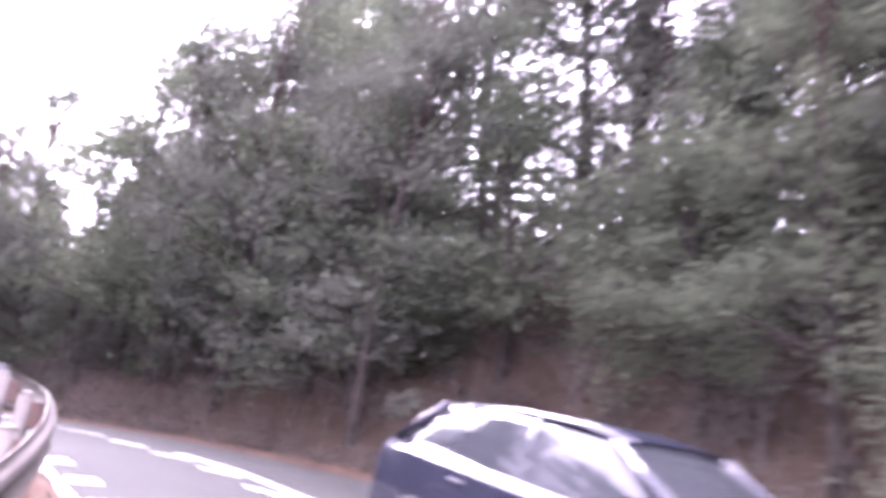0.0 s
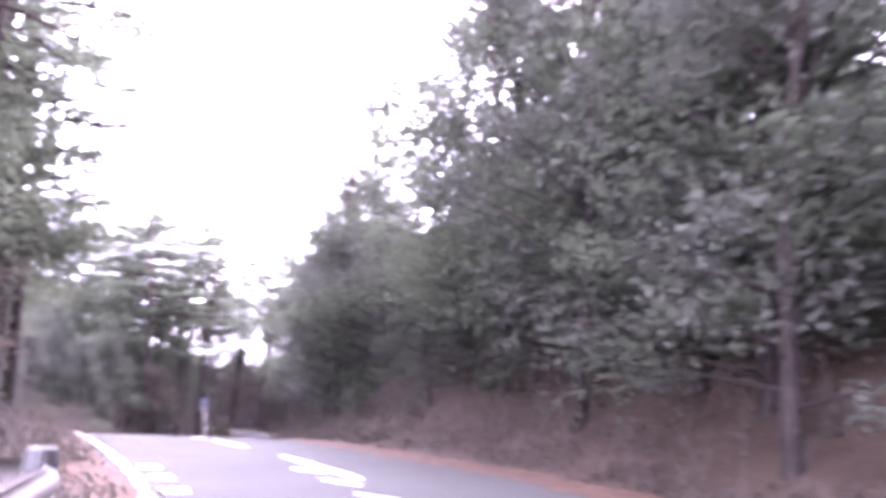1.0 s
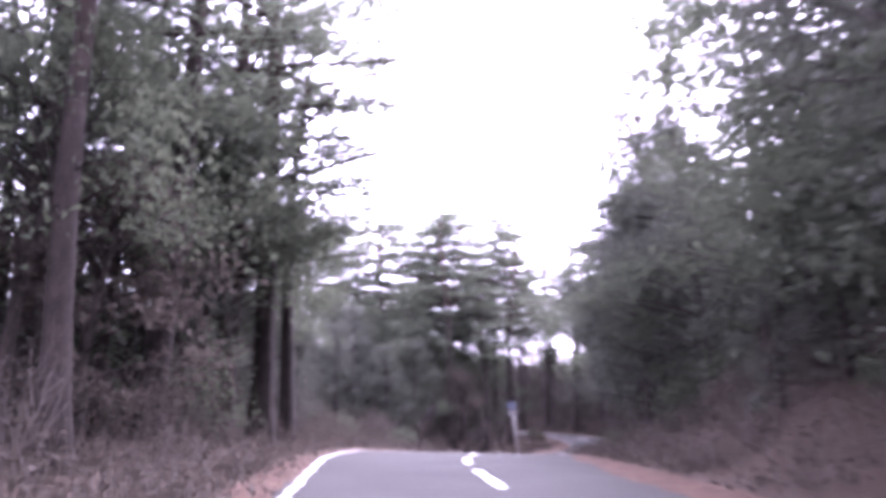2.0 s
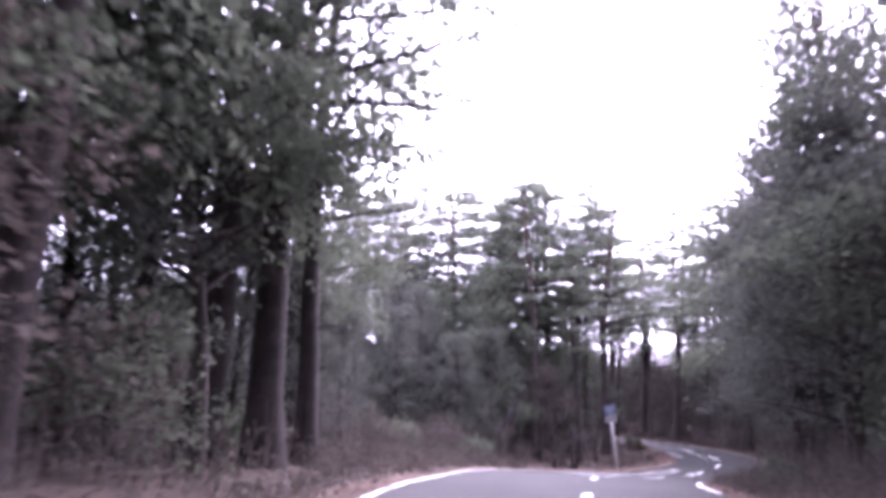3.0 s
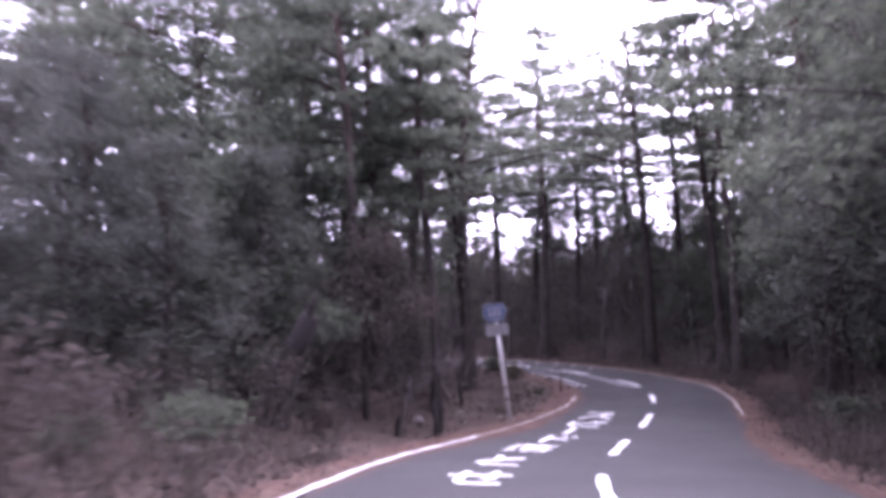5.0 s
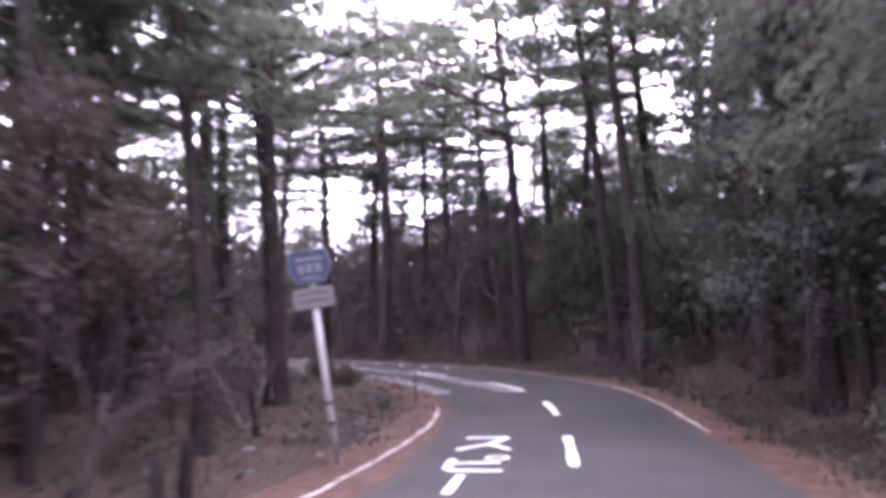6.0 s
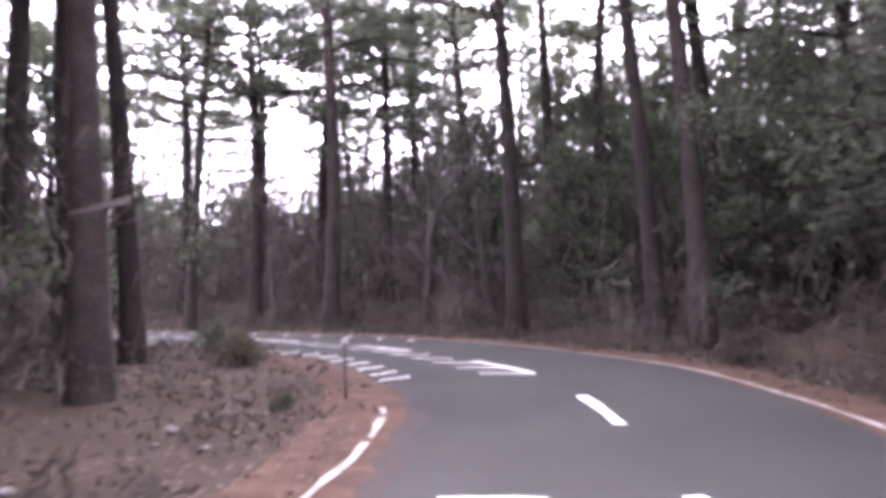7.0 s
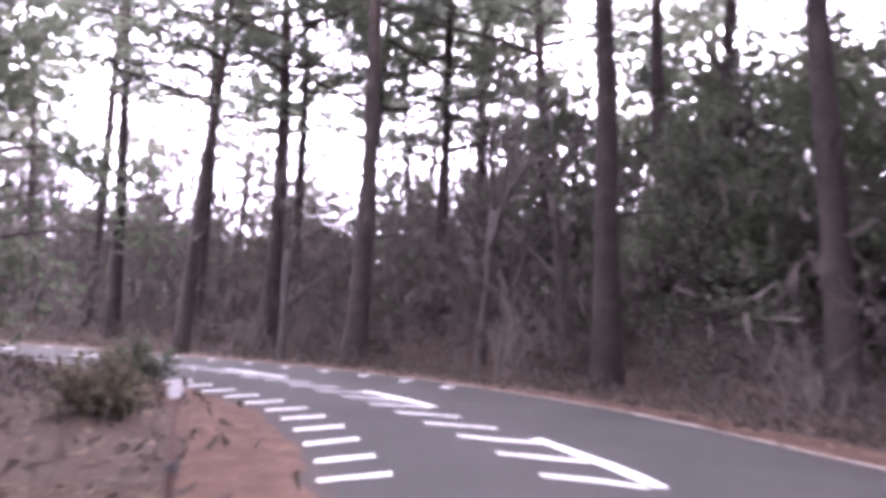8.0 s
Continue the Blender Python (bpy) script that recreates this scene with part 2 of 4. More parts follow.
def land(x, y):
    x, y = np.asarray(x, float), np.asarray(y, float)
    s, d = nearest(x, y)
    base = road_z(np.interp(s, LENGTH, LINE[:, 1]))
    right = d > 0
    out = np.where(right, d - right_w(s), -d - left_w(s))
    rise = np.where(right, np.interp(s, BANK_S, RIGHT_RISE), np.interp(s, BANK_S, LEFT_RISE))
    ramp = np.clip((out - 0.9) / np.where(right, 8.0, 6.0), 0, 1)
    ramp = ramp * ramp * (3 - 2 * ramp)
    far = np.clip((out - 9) / 55, 0, 1)
    z = base + rise * ramp + np.where(right, 8.0, np.where(y > 10, 5.0, 0.5)) * far
    rough = np.clip((out - 0.3) / 2.5, 0, 1)
    z = z + rough * (0.16 * fnoise(x * 2.2, y * 2.2, 1) + 0.3 * fnoise(x * 0.6, y * 0.6, 4) * np.clip(out / 6, 0, 1))
    under = np.clip((0.55 - out) / 0.4, 0, 1)
    return z - 0.02 - 0.16 * under


def land_at(x, y):
    return float(land(np.array([x]), np.array([y]))[0])


def graded(a, b, core, grow=1.22):
    """Positions from core out to +-400 m with widening steps."""
    inner = np.arange(a, b, core)
    step, lo, hi = core, [a], [inner[-1]]
    while lo[-1] > -420:
        step *= grow
        lo.append(lo[-1] - step)
    step = core
    while hi[-1] < 420:
        step *= grow
        hi.append(hi[-1] + step)
    return np.r_[lo[:0:-1], inner, hi[1:]]


gx, gy = graded(-22, 28, 0.45), graded(-58, 44, 0.45)
GX, GY = np.meshgrid(gx, gy)
GZ = land(GX, GY)
nx, ny = len(gx), len(gy)
quads = [(j * nx + i, j * nx + i + 1, (j + 1) * nx + i + 1, (j + 1) * nx + i) for j in range(ny - 1) for i in range(nx - 1)]
ground = mesh_object("ground", np.stack([GX.ravel(), GY.ravel(), GZ.ravel()], 1), quads, LITTER, smooth=True)
tagged(ground, "brown forest floor covered in dry leaf litter", "ground", kind="structure")


def ribbon(name, s_from, s_to, inner, outer, lift, mat, step=0.4, cols=2):
    """A strip on the road between two offsets, which may be functions of s."""
    ss = np.arange(s_from, s_to + step, step)
    rows = []
    for c in range(cols):
        f = c / (cols - 1)
        a = inner(ss) if callable(inner) else np.full_like(ss, inner)
        b = outer(ss) if callable(outer) else np.full_like(ss, outer)
        rows.append(on_road(ss, a * (1 - f) + b * f, lift))
    n = len(ss)
    verts = np.concatenate(rows)
    faces = [(c * n + i, (c + 1) * n + i, (c + 1) * n + i + 1, c * n + i + 1) for c in range(cols - 1) for i in range(n - 1)]
    return mesh_object(name, verts, faces, mat, smooth=True)


road = ribbon("road", S0, S1, lambda s: -left_w(s) - 0.45 + 0.06 * fnoise(s * 4, s * 0, 2), lambda s: right_w(s) + 0.4 + 0.06 * fnoise(s * 4, s * 0, 6), 0.0, ASPHALT, 0.3, 9)
tagged(road, "grey weathered asphalt mountain road with worn white markings", "road", kind="structure")


# ---- road markings ----
def marking(name, s_from, s_to, off_from, off_to, skew=0.0, group="", label="worn white road paint bar", lift=0.008):
    """One painted bar: a thin slab between two lengths and two offsets, skewed along the road."""
    k = max(2, int((s_to - s_from) / 0.3) + 1)
    c = max(2, int(abs(off_to - off_from) / 0.3) + 1)
    verts, faces = [], []
    for i in range(k):
        for j in range(c):
            f = j / (c - 1)
            edge = 0.012 * math.sin(i * 7.3 + j * 3.1 + s_from * 5)
            verts.append(on_road(s_from + (s_to - s_from) * i / (k - 1) + skew * f + edge, off_from + (off_to - off_from) * f + edge, lift))
    for i in range(k - 1):
        for j in range(c - 1):
            faces.append((i * c + j, i * c + j + 1, (i + 1) * c + j + 1, (i + 1) * c + j))
    ob = mesh_object(name, verts, faces, PAINT)
    return tagged(ob, label, "road marking", group, "structure")


def edge_line(s_from, s_to, left, label):
    """The line along the road's edge, broken where soil has washed over it."""
    s = s_from
    rng = random.Random(int(s_from * 10) + left)
    while s < s_to:
        run = rng.uniform(2.5, 6.0) if s < s_at(2) else rng.uniform(0.7, 2.4)
        e = min(s + run, s_to)
        w = left_w if left else right_w
        sg = -1 if left else 1
        ss = np.arange(s, e + 0.2, 0.25)
        inner = sg * w(ss) + 0.015 * np.sin(ss * 3)
        outer = sg * (w(ss) + np.interp(ss, [s_at(0), s_at(4)], [0.11, 0.085])) + 0.02 * np.sin(ss * 5.1 + 1)
        a, b = on_road(ss, inner, 0.024), on_road(ss, outer, 0.024)
        n = len(ss)
        ob = mesh_object("edge_line", np.concatenate([a, b]), [(i, n + i, n + i + 1, i + 1) for i in range(n - 1)], WORN_PAINT if s > s_at(2) else PAINT)
        tagged(ob, label, "road marking", "edge lines", "structure")
        s = e + rng.uniform(0.06, 0.25)


edge_line(s_at(-58), s_at(17.2), True, "worn white line along the inner road edge")
edge_line(s_at(-58), s_at(-38.5), False, "thin white line along the outer road edge")
edge_line(s_at(-13), s_at(-3), False, "thin white line along the outer road edge")
edge_line(s_at(13.2), S1 - 1, False, "thin white line along the outer road edge")

# centre dashes, by the length along the road at which each begins and ends
for a, b in [(24.8, 28.4), (32.1, 35.6), (38.1, 40.9), (42.6, 44.9), (47.5, 50.0), (s_at(-8.6), s_at(-5.8)), (s_at(-2.56), s_at(0.82)), (s_at(4.0), s_at(6.9)), (s_at(9.9), s_at(12.86)),
             (s_at(15.7), s_at(17.65)), (17.5, 21.0), (10.3, 13.8)]:
    marking("centre_dash", a, b, -0.075, 0.075, group="centre dashes", label="white dash of the road's centre line")
for i in range(5):
    marking("centre_dash", 85.9 + 4.8 * i, 88.05 + 4.8 * i, -0.075, 0.075, group="centre dashes", label="white dash of the road's centre line")

# slow-down bars on the bend ahead: short ones along the inner edge, longer ones beside the centre line
for i in range(22):
    s = 86.12 + 0.835 * i
    o = float(np.interp(s, [86.2, 88.7, 90.4, 93.5, 104], [-2.48, -2.28, -2.29, -2.58, -2.6]))
    marking("speed_bar", s, s + 0.13, o, o + 0.56, 0.27, "inner edge bars")
for i in range(18):
    s = 86.3 + 0.945 * i
    marking("speed_bar", s, s + 0.13, -0.76, -0.1, -0.45, "centre bars")
for i in range(12):
    s = 93.3 + 1.2 * i
    marking("speed_bar", s, s + 0.15, 1.85, 2.27, 0.2, "outer edge bars")
# the same bars on the bend behind
for i in range(15):
    s = 16.4 + 1.2 * i
    marking("speed_bar", s, s + 0.36, -2.47, -2.2, 0.02, "inner edge bars behind")
for i in range(14):
    s = 16.3 + 1.3 * i
    marking("speed_bar", s, s + 0.24, -0.52, -0.2, -0.5, "centre bars behind")

# the words on the lane: strokes of each character in a cell 1 wide and 1 high
GLYPHS = {
    "su": [[(0.1, 0.95), (0.88, 0.95), (0.62, 0.5), (0.05, 0.05)], [(0.55, 0.45), (0.95, 0.06)]],
    "pi": [[(0.12, 0.78), (0.12, 0.22), (0.22, 0.08), (0.95, 0.06)], [(0.14, 0.5), (0.9, 0.56)], [(0.64, 0.85), (0.69, 0.94), (0.81, 0.98), (0.93, 0.94), (0.98, 0.85), (0.93, 0.76), (0.81, 0.72), (0.69, 0.76), (0.64, 0.85)]],
    "bar": [[(0.45, 0.95), (0.42, 0.05)]],
    "do": [[(0.3, 0.95), (0.3, 0.04)], [(0.3, 0.62), (0.8, 0.38)], [(0.6, 0.95), (0.68, 0.78)], [(0.8, 0.98), (0.88, 0.82)]],
    "ochi": [[(0.05, 0.88), (0.95, 0.88)], [(0.32, 0.98), (0.32, 0.78)], [(0.68, 0.98), (0.68, 0.78)], [(0.08, 0.68), (0.2, 0.6)], [(0.06, 0.48), (0.18, 0.4)], [(0.08, 0.06), (0.24, 0.28)],
             [(0.55, 0.74), (0.35, 0.5)], [(0.48, 0.66), (0.82, 0.66), (0.6, 0.46), (0.34, 0.32)], [(0.5, 0.56), (0.94, 0.32)], [(0.44, 0.28), (0.84, 0.28), (0.84, 0.05), (0.44, 0.05), (0.44, 0.28)]],
    "to": [[(0.34, 0.95), (0.42, 0.56)], [(0.84, 0.76), (0.4, 0.52), (0.16, 0.28), (0.3, 0.08), (0.88, 0.07)]],
    "se": [[(0.03, 0.62), (0.97, 0.7)], [(0.7, 0.94), (0.7, 0.42), (0.58, 0.36)], [(0.26, 0.88), (0.26, 0.2), (0.4, 0.07), (0.88, 0.07)]],
}


def character(key, s_mid, off, width, height):
    """A road character: every stroke a flat ribbon laid on the asphalt, long strokes along the road thicker."""
    verts, faces = [], []
    for n_stroke, stroke in enumerate(GLYPHS[key]):
        pts = np.array([((u - 0.5) * width, (v - 0.5) * height) for u, v in stroke])
        fine = np.concatenate([np.linspace(pts[i], pts[i + 1], 5)[:-1] for i in range(len(pts) - 1)] + [pts[-1:]])
        d = np.gradient(fine, axis=0)
        d /= np.hypot(*d.T)[:, None] + 1e-9
        half = np.where(np.abs(d[:, :1]) > 0.75, 0.075, 0.062)
        if stroke[0] == stroke[-1]:
            half = half * 0.55
        nrm = np.stack([-d[:, 1], d[:, 0]], 1) * half
        base = len(verts)
        for p in np.stack([fine + nrm, fine - nrm], 1).reshape(-1, 2):
            verts.append(on_road(s_mid + p[1], off + p[0], 0.008 + 0.0015 * n_stroke))
        faces += [(base + 2 * i, base + 2 * i + 1, base + 2 * i + 3, base + 2 * i + 2) for i in range(len(fine) - 1)]
    ob = mesh_object("road_character", verts, faces, PAINT)
    return tagged(ob, "white painted slow-down character on the asphalt lane", "road marking", "road words", "structure")


for key, s_mid, off in [("su", 78.13, -1.41), ("pi", 76.1, -1.42), ("bar", 74.44, -1.47), ("do", 72.42, -1.48), ("ochi", 70.4, -1.58), ("to", 68.26, -1.68), ("se", 66.05, -1.67)]:
    character(key, s_mid, off, 0.95, 1.46)

# red-brown soil washed over both road edges
for side, nm in ((-1, "verge_left"), (1, "verge_right")):
    w = left_w if side < 0 else right_w
    spill = (lambda s: np.interp(s, [62, 70, 75, 78, 82, 84, 86, 90, 93], [0.0, 0.4, 0.72, 0.48, 0.38, 0.3, 0.2, 0.22, 0.1])) if side < 0 else (lambda s: np.interp(s, [23, 27, 38, 46, 58, 64, 70, 82, 88], [0.0, 0.22, 0.3, 0.1, 0.05, 0.22, 0.34, 0.22, 0.0]))
    dust = ribbon("soil_dust", s_at(-12), S1, lambda s: side * (w(s) - 0.02 - spill(s) * 1.05 + 0.09 * fnoise(s * 3.1, s * 0.3, side + 8) + 0.05 * fnoise(s * 13, s, 6)), lambda s: side * (w(s) + 0.3), 0.0035, DUST, 0.15, 3)
    tagged(dust, "thin reddish dust trodden over the asphalt edge", "soil dust", kind="structure")
    verge = ribbon(nm, S0, S1, lambda s: side * (w(s) + 0.16 - spill(s) + 0.1 * fnoise(s * 2.3, s * 0.4, side + 3) + 0.07 * fnoise(s * 9, s, 5) + 0.03 * fnoise(s * 23, s, 9)), lambda s: side * (w(s) + 0.95), 0.006, SOIL, 0.2, 6)
    me = verge.data
    n = len(me.vertices) // 6
    for i, v in enumerate(me.vertices):
        c = i // n
        v.co.z += (-0.002, 0.009, 0.014, 0.03, 0.03, -0.06)[c] + (0.003 * c * math.sin(v.co.x * 9 + v.co.y * 7) if c else 0)
    tagged(verge, "strip of reddish brown soil washed along the road edge", "soil verge", kind="structure")


# ---- trees ----
def tube(path, radii, sides=7):
    """A tapered round limb along a path."""
    path = np.asarray(path, float)
    d = np.gradient(path, axis=0)
    d /= np.linalg.norm(d, axis=1)[:, None] + 1e-9
    verts, faces = [], []
    for p, t, r in zip(path, d, radii):
        a = np.cross(t, (0.31, 0.95, 0.05) if abs(t[2]) > 0.5 else (0, 0, 1))
        a /= np.linalg.norm(a) + 1e-9
        b = np.cross(t, a)
        for i in range(sides):
            w = 2 * math.pi * i / sides
            verts.append(p + r * (math.cos(w) * a + math.sin(w) * b))
    n = len(path)
    for i in range(n - 1):
        for j in range(sides):
            k = (j + 1) % sides
            faces.append((i * sides + j, i * sides + k, (i + 1) * sides + k, (i + 1) * sides + j))
    faces.append(tuple(range((n - 1) * sides, n * sides)))
    return verts, faces


class Pile:
    """Collects vertices and faces of many pieces for one mesh."""

    def __init__(self):
        self.v, self.f = [], []

    def add(self, verts, faces):
        base = len(self.v)
        self.v.extend(verts)
        self.f.extend(tuple(base + i for i in face) for face in faces)

    def leaves(self, centres, size, rng, flat=0.4, slim=0.4):
        """One small pointed leaf or needle spray at every centre."""
        n = len(centres)
        u = rng.normal(size=(n, 3)) * (1, 1, flat)
        u /= np.linalg.norm(u, axis=1)[:, None] + 1e-9
        w = np.cross(u, rng.normal(size=(n, 3)) * (flat, flat, 1))
        w /= np.linalg.norm(w, axis=1)[:, None] + 1e-9
        k = size * rng.uniform(0.6, 1.35, (n, 1))
        base = len(self.v)
        self.v.extend(np.stack([centres - u * k * 0.5 + w * k * slim * 0.5, centres + u * k * 0.5, centres - u * k * 0.4 - w * k * slim * 0.5], 1).reshape(-1, 3))
        self.f.extend((base + 3 * i, base + 3 * i + 1, base + 3 * i + 2) for i in range(n))


def bent(rng, height, lean, bend, n=12):
    """A trunk's line from the root up, slightly crooked."""
    z = np.linspace(-0.4, height, n)
    f = z / height
    ph, a = rng.uniform(0, 6.3, 2), rng.uniform(0, 6.3)
    x = lean * f * math.cos(a) * height + bend * np.sin(f * 4 + ph[0]) * f
    y = lean * f * math.sin(a) * height + bend * np.sin(f * 3.3 + ph[1]) * f
    return np.stack([x, y, z], 1)


def tree_thing(name, wood, crown, bark, leaf, label, category="tree", crown_name="crown", limbs=None, limb_name="branching"):
    root = new(name)
    root.empty_display_size = 0.3
    tagged(root, label, category)
    mesh_object("trunk", wood.v, wood.f, bark, root, smooth=True)
    if limbs and limbs.f:
        tagged(mesh_object(limb_name, limbs.v, limbs.f, bark, root, smooth=True), kind="stuff")
    if crown and crown.f:
        mesh_object(crown_name, crown.v, crown.f, leaf, root)
    root.location = (0, 0, -500)
    return root


def make_pine(seed, height=15.0, crown_from=0.45, radius=0.17, pads=26, spread=2.6, taper=0.62, fill=1.0, sweep=0.0):
    """A tall red pine: bare trunk, level limbs, needles in flat layered pads with gaps between them."""
    rng = np.random.default_rng(seed)
    wood, crown, limbs = Pile(), Pile(), Pile()
    line = bent(rng, height, 0.035, 0.5)
    f = np.linspace(0, 1, len(line))
    wood.add(*tube(line, radius * (1.25 - f * 0.95) * (1 + 0.5 * np.exp(-f * 22)), 9))
    for i in range(pads):
        h = height * (crown_from + (1 - crown_from) * (i + rng.uniform(0, 1)) / pads)
        root = np.array([np.interp(h, line[:, 2], line[:, k]) for k in range(3)])
        up = (h / height - crown_from) / (1 - crown_from)
        reach = spread * (1.05 - taper * up) * rng.uniform(0.5, 1.15)
        a = i * 2.4 + rng.uniform(-0.5, 0.5)
        out = np.array([math.cos(a), math.sin(a), 0])
        side = np.array([-out[1], out[0], 0])
        rise = rng.uniform(-0.25, 0.35) + sweep * reach * rng.uniform(0.6, 1.2)
        tip = root + out * reach + (0, 0, rise)
        thick = 0.022 + 0.011 * reach
        limbs.add(*tube([root, root + out * reach * 0.35 + (0, 0, 0.2 + rise * 0.25), root + out * reach * 0.7 + side * rng.normal(0, 0.15) + (0, 0, 0.16 + rise * 0.62), tip], [thick, thick * 0.75, thick * 0.45, 0.008], 4))
        for k in range(6):
            f = 0.32 + 0.68 * (k + rng.uniform(0, 1)) / 6
            c = root + (tip - root) * f + (0, 0, 0.14)
            w = (0.85 - 0.4 * f) * reach * 0.5 * rng.uniform(0.5, 1.2) * (1 if k % 2 else -1)
            e = c + side * w + out * abs(w) * 0.6 + (0, 0, rng.uniform(-0.02, 0.16))
            limbs.add(*tube([c, e], [0.016, 0.005], 3))
            n = int(rng.integers(22, 36) * fill)
            g = rng.uniform(0.05, 1.12, (n, 1)) ** 0.7 * (e - c) + c + rng.normal(size=(n, 3)) * (0.25, 0.25, 0.055) + (0, 0, 0.05)
            crown.leaves(g, 0.28, rng, 0.26, 0.36)
    for _ in range(rng.integers(4, 9)):
        h = height * rng.uniform(0.15, crown_from)
        root = np.array([np.interp(h, line[:, 2], line[:, k]) for k in range(3)])
        a, r = rng.uniform(0, 6.3), rng.uniform(0.5, 1.7)
        limbs.add(*tube([root, root + (math.cos(a) * r * 0.5, math.sin(a) * r * 0.5, 0.1), root + (math.cos(a) * r, math.sin(a) * r, rng.uniform(-0.2, 0.3))], [0.028, 0.02, 0.008], 3))
    return tree_thing("pine_tree", wood, crown, BARK, NEEDLES, "tall pine with bare dark trunk and flat layered needle pads", limbs=limbs)


def make_evergreen(seed, height=8.0, width=3.0, low=0.1, leaf=None, count=42, thick=1.0, size=0.285, label="dense dark evergreen tree leafy down to its foot"):
    """A broad evergreen: several limbs, leaf clumps of uneven size with gaps between."""
    rng = np.random.default_rng(seed)
    wood, crown, limbs = Pile(), Pile(), Pile()
    line = bent(rng, height * 0.85, 0.05, 0.3, 9)
    f = np.linspace(0, 1, len(line))
    wood.add(*tube(line, 0.14 * (1.2 - f), 7))
    for i in range(count):
        h = height * (low + (0.97 - low) * rng.uniform(0, 1) ** 0.9)
        root = np.array([np.interp(h * 0.8, line[:, 2], line[:, k]) for k in range(3)])
        up = (h / height - low) / (1 - low)
        reach = width * math.sin(min(1.0, 0.28 + up * 0.9) * math.pi * 0.93) * rng.uniform(0.35, 1.1) + 0.2
        a = i * 2.399 + rng.uniform(-0.4, 0.4)
        tip = np.array([root[0] + math.cos(a) * reach, root[1] + math.sin(a) * reach, h + rng.uniform(-0.2, 0.3)])
        limbs.add(*tube([root, (root + tip) / 2 + (0, 0, 0.12), tip], [0.04, 0.025, 0.008], 3))
        n = int(rng.integers(56, 84) * thick)
        r = rng.uniform(0.5, 1.05)
        crown.leaves(tip + rng.normal(size=(n, 3)) * (r * 0.55, r * 0.55, r * 0.38), size, rng, 0.7, 0.55)
    return tree_thing("evergreen_tree", wood, crown, BARK, leaf or LEAVES, label, limbs=limbs)


def make_bare(seed, height=7.0, stems=1, dry=0, label="slender leafless tree with grey branching twigs", name="bare_tree"):
    """A leafless tree: forks three times into fine twigs; a few dry leaves may hang on."""
    rng = np.random.default_rng(seed)
    wood, crown, twigs = Pile(), Pile(), Pile()

    def grow(p, d, length, r, depth):
        n = 4 if depth < 2 else 2
        pts, q = [p], np.array(p)
        dd = np.array(d)
        for _ in range(n):
            dd = dd + rng.normal(0, 0.13, 3) + (0, 0, 0.05)
            dd /= np.linalg.norm(dd)
            q = q + dd * length / n
            pts.append(q)
        (wood if depth < 2 else twigs).add(*tube(pts, np.linspace(r, r * 0.55, n + 1), 6 if depth == 0 else 4 if depth == 1 else 3))
        if depth >= 3:
            if dry:
                crown.leaves(q + rng.normal(0, 0.25, (dry, 3)), 0.16, rng, 0.8, 0.5)
            return
        for _ in range((4, 4, 3)[depth] if stems == 1 else (4, 3, 2)[depth]):
            e = pts[rng.integers(n // 2, n + 1)]
            side = dd + rng.normal(0, 0.62, 3)
            side[2] = abs(side[2]) * 0.8 + 0.4
            side /= np.linalg.norm(side)
            grow(e, side, length * rng.uniform(0.5, 0.75), r * 0.5, depth + 1)

    for k in range(stems):
        d = np.array([rng.normal(0, 0.22 if stems > 1 else 0.08), rng.normal(0, 0.22 if stems > 1 else 0.08), 1.0])
        grow(np.array([rng.normal(0, 0.12), rng.normal(0, 0.12), -0.25]) * (1 if stems > 1 else 0.3), d / np.linalg.norm(d), height * 0.45, 0.016 * height / max(1, stems ** 0.5), 0)
    return tree_thing(name, wood, crown, BARK_GREY if stems == 1 else TWIG, DRY, label, "tree" if stems == 1 else "shrub", "dry_leaves", twigs, "twig_work")


def make_bush(seed, size=1.0, leaf=None, label="low leafy roadside bush"):
    rng = np.random.default_rng(seed)
    wood, crown = Pile(), Pile()
    for i in range(9):
        a, r = i * 2.4, rng.uniform(0.2, 0.8) * size
        tip = np.array([math.cos(a) * r, math.sin(a) * r, size * rng.uniform(0.35, 1.05)])
        wood.add(*tube([(0, 0, -0.15), tip * 0.5 + (0, 0, 0.1), tip], [0.02, 0.014, 0.005], 4))
        n = rng.integers(55, 90)
        crown.leaves(tip + rng.normal(size=(n, 3)) * (0.24, 0.24, 0.19) * size, 0.16 * size + 0.04, rng, 0.8, 0.5)
    return tree_thing("bush", wood, crown, TWIG, leaf or LEAVES, label, "bush", "foliage")


PINES = [make_pine(11, 15.5, 0.5, 0.17, 26, 3.0), make_pine(12, 17.5, 0.5, 0.2, 28, 3.2), make_pine(13, 13.0, 0.45, 0.14, 24, 2.6), make_pine(14, 16.0, 0.55, 0.16, 24, 3.3), make_pine(15, 14.0, 0.34, 0.15, 32, 3.5),
    make_pine(16, 16.5, 0.42, 0.2, 40, 4.6), make_pine(17, 17.5, 0.5, 0.21, 38, 4.8), make_pine(18, 12.5, 0.42, 0.18, 38, 4.2, 0.25), make_pine(19, 13.5, 0.5, 0.17, 34, 3.8, 0.2)]
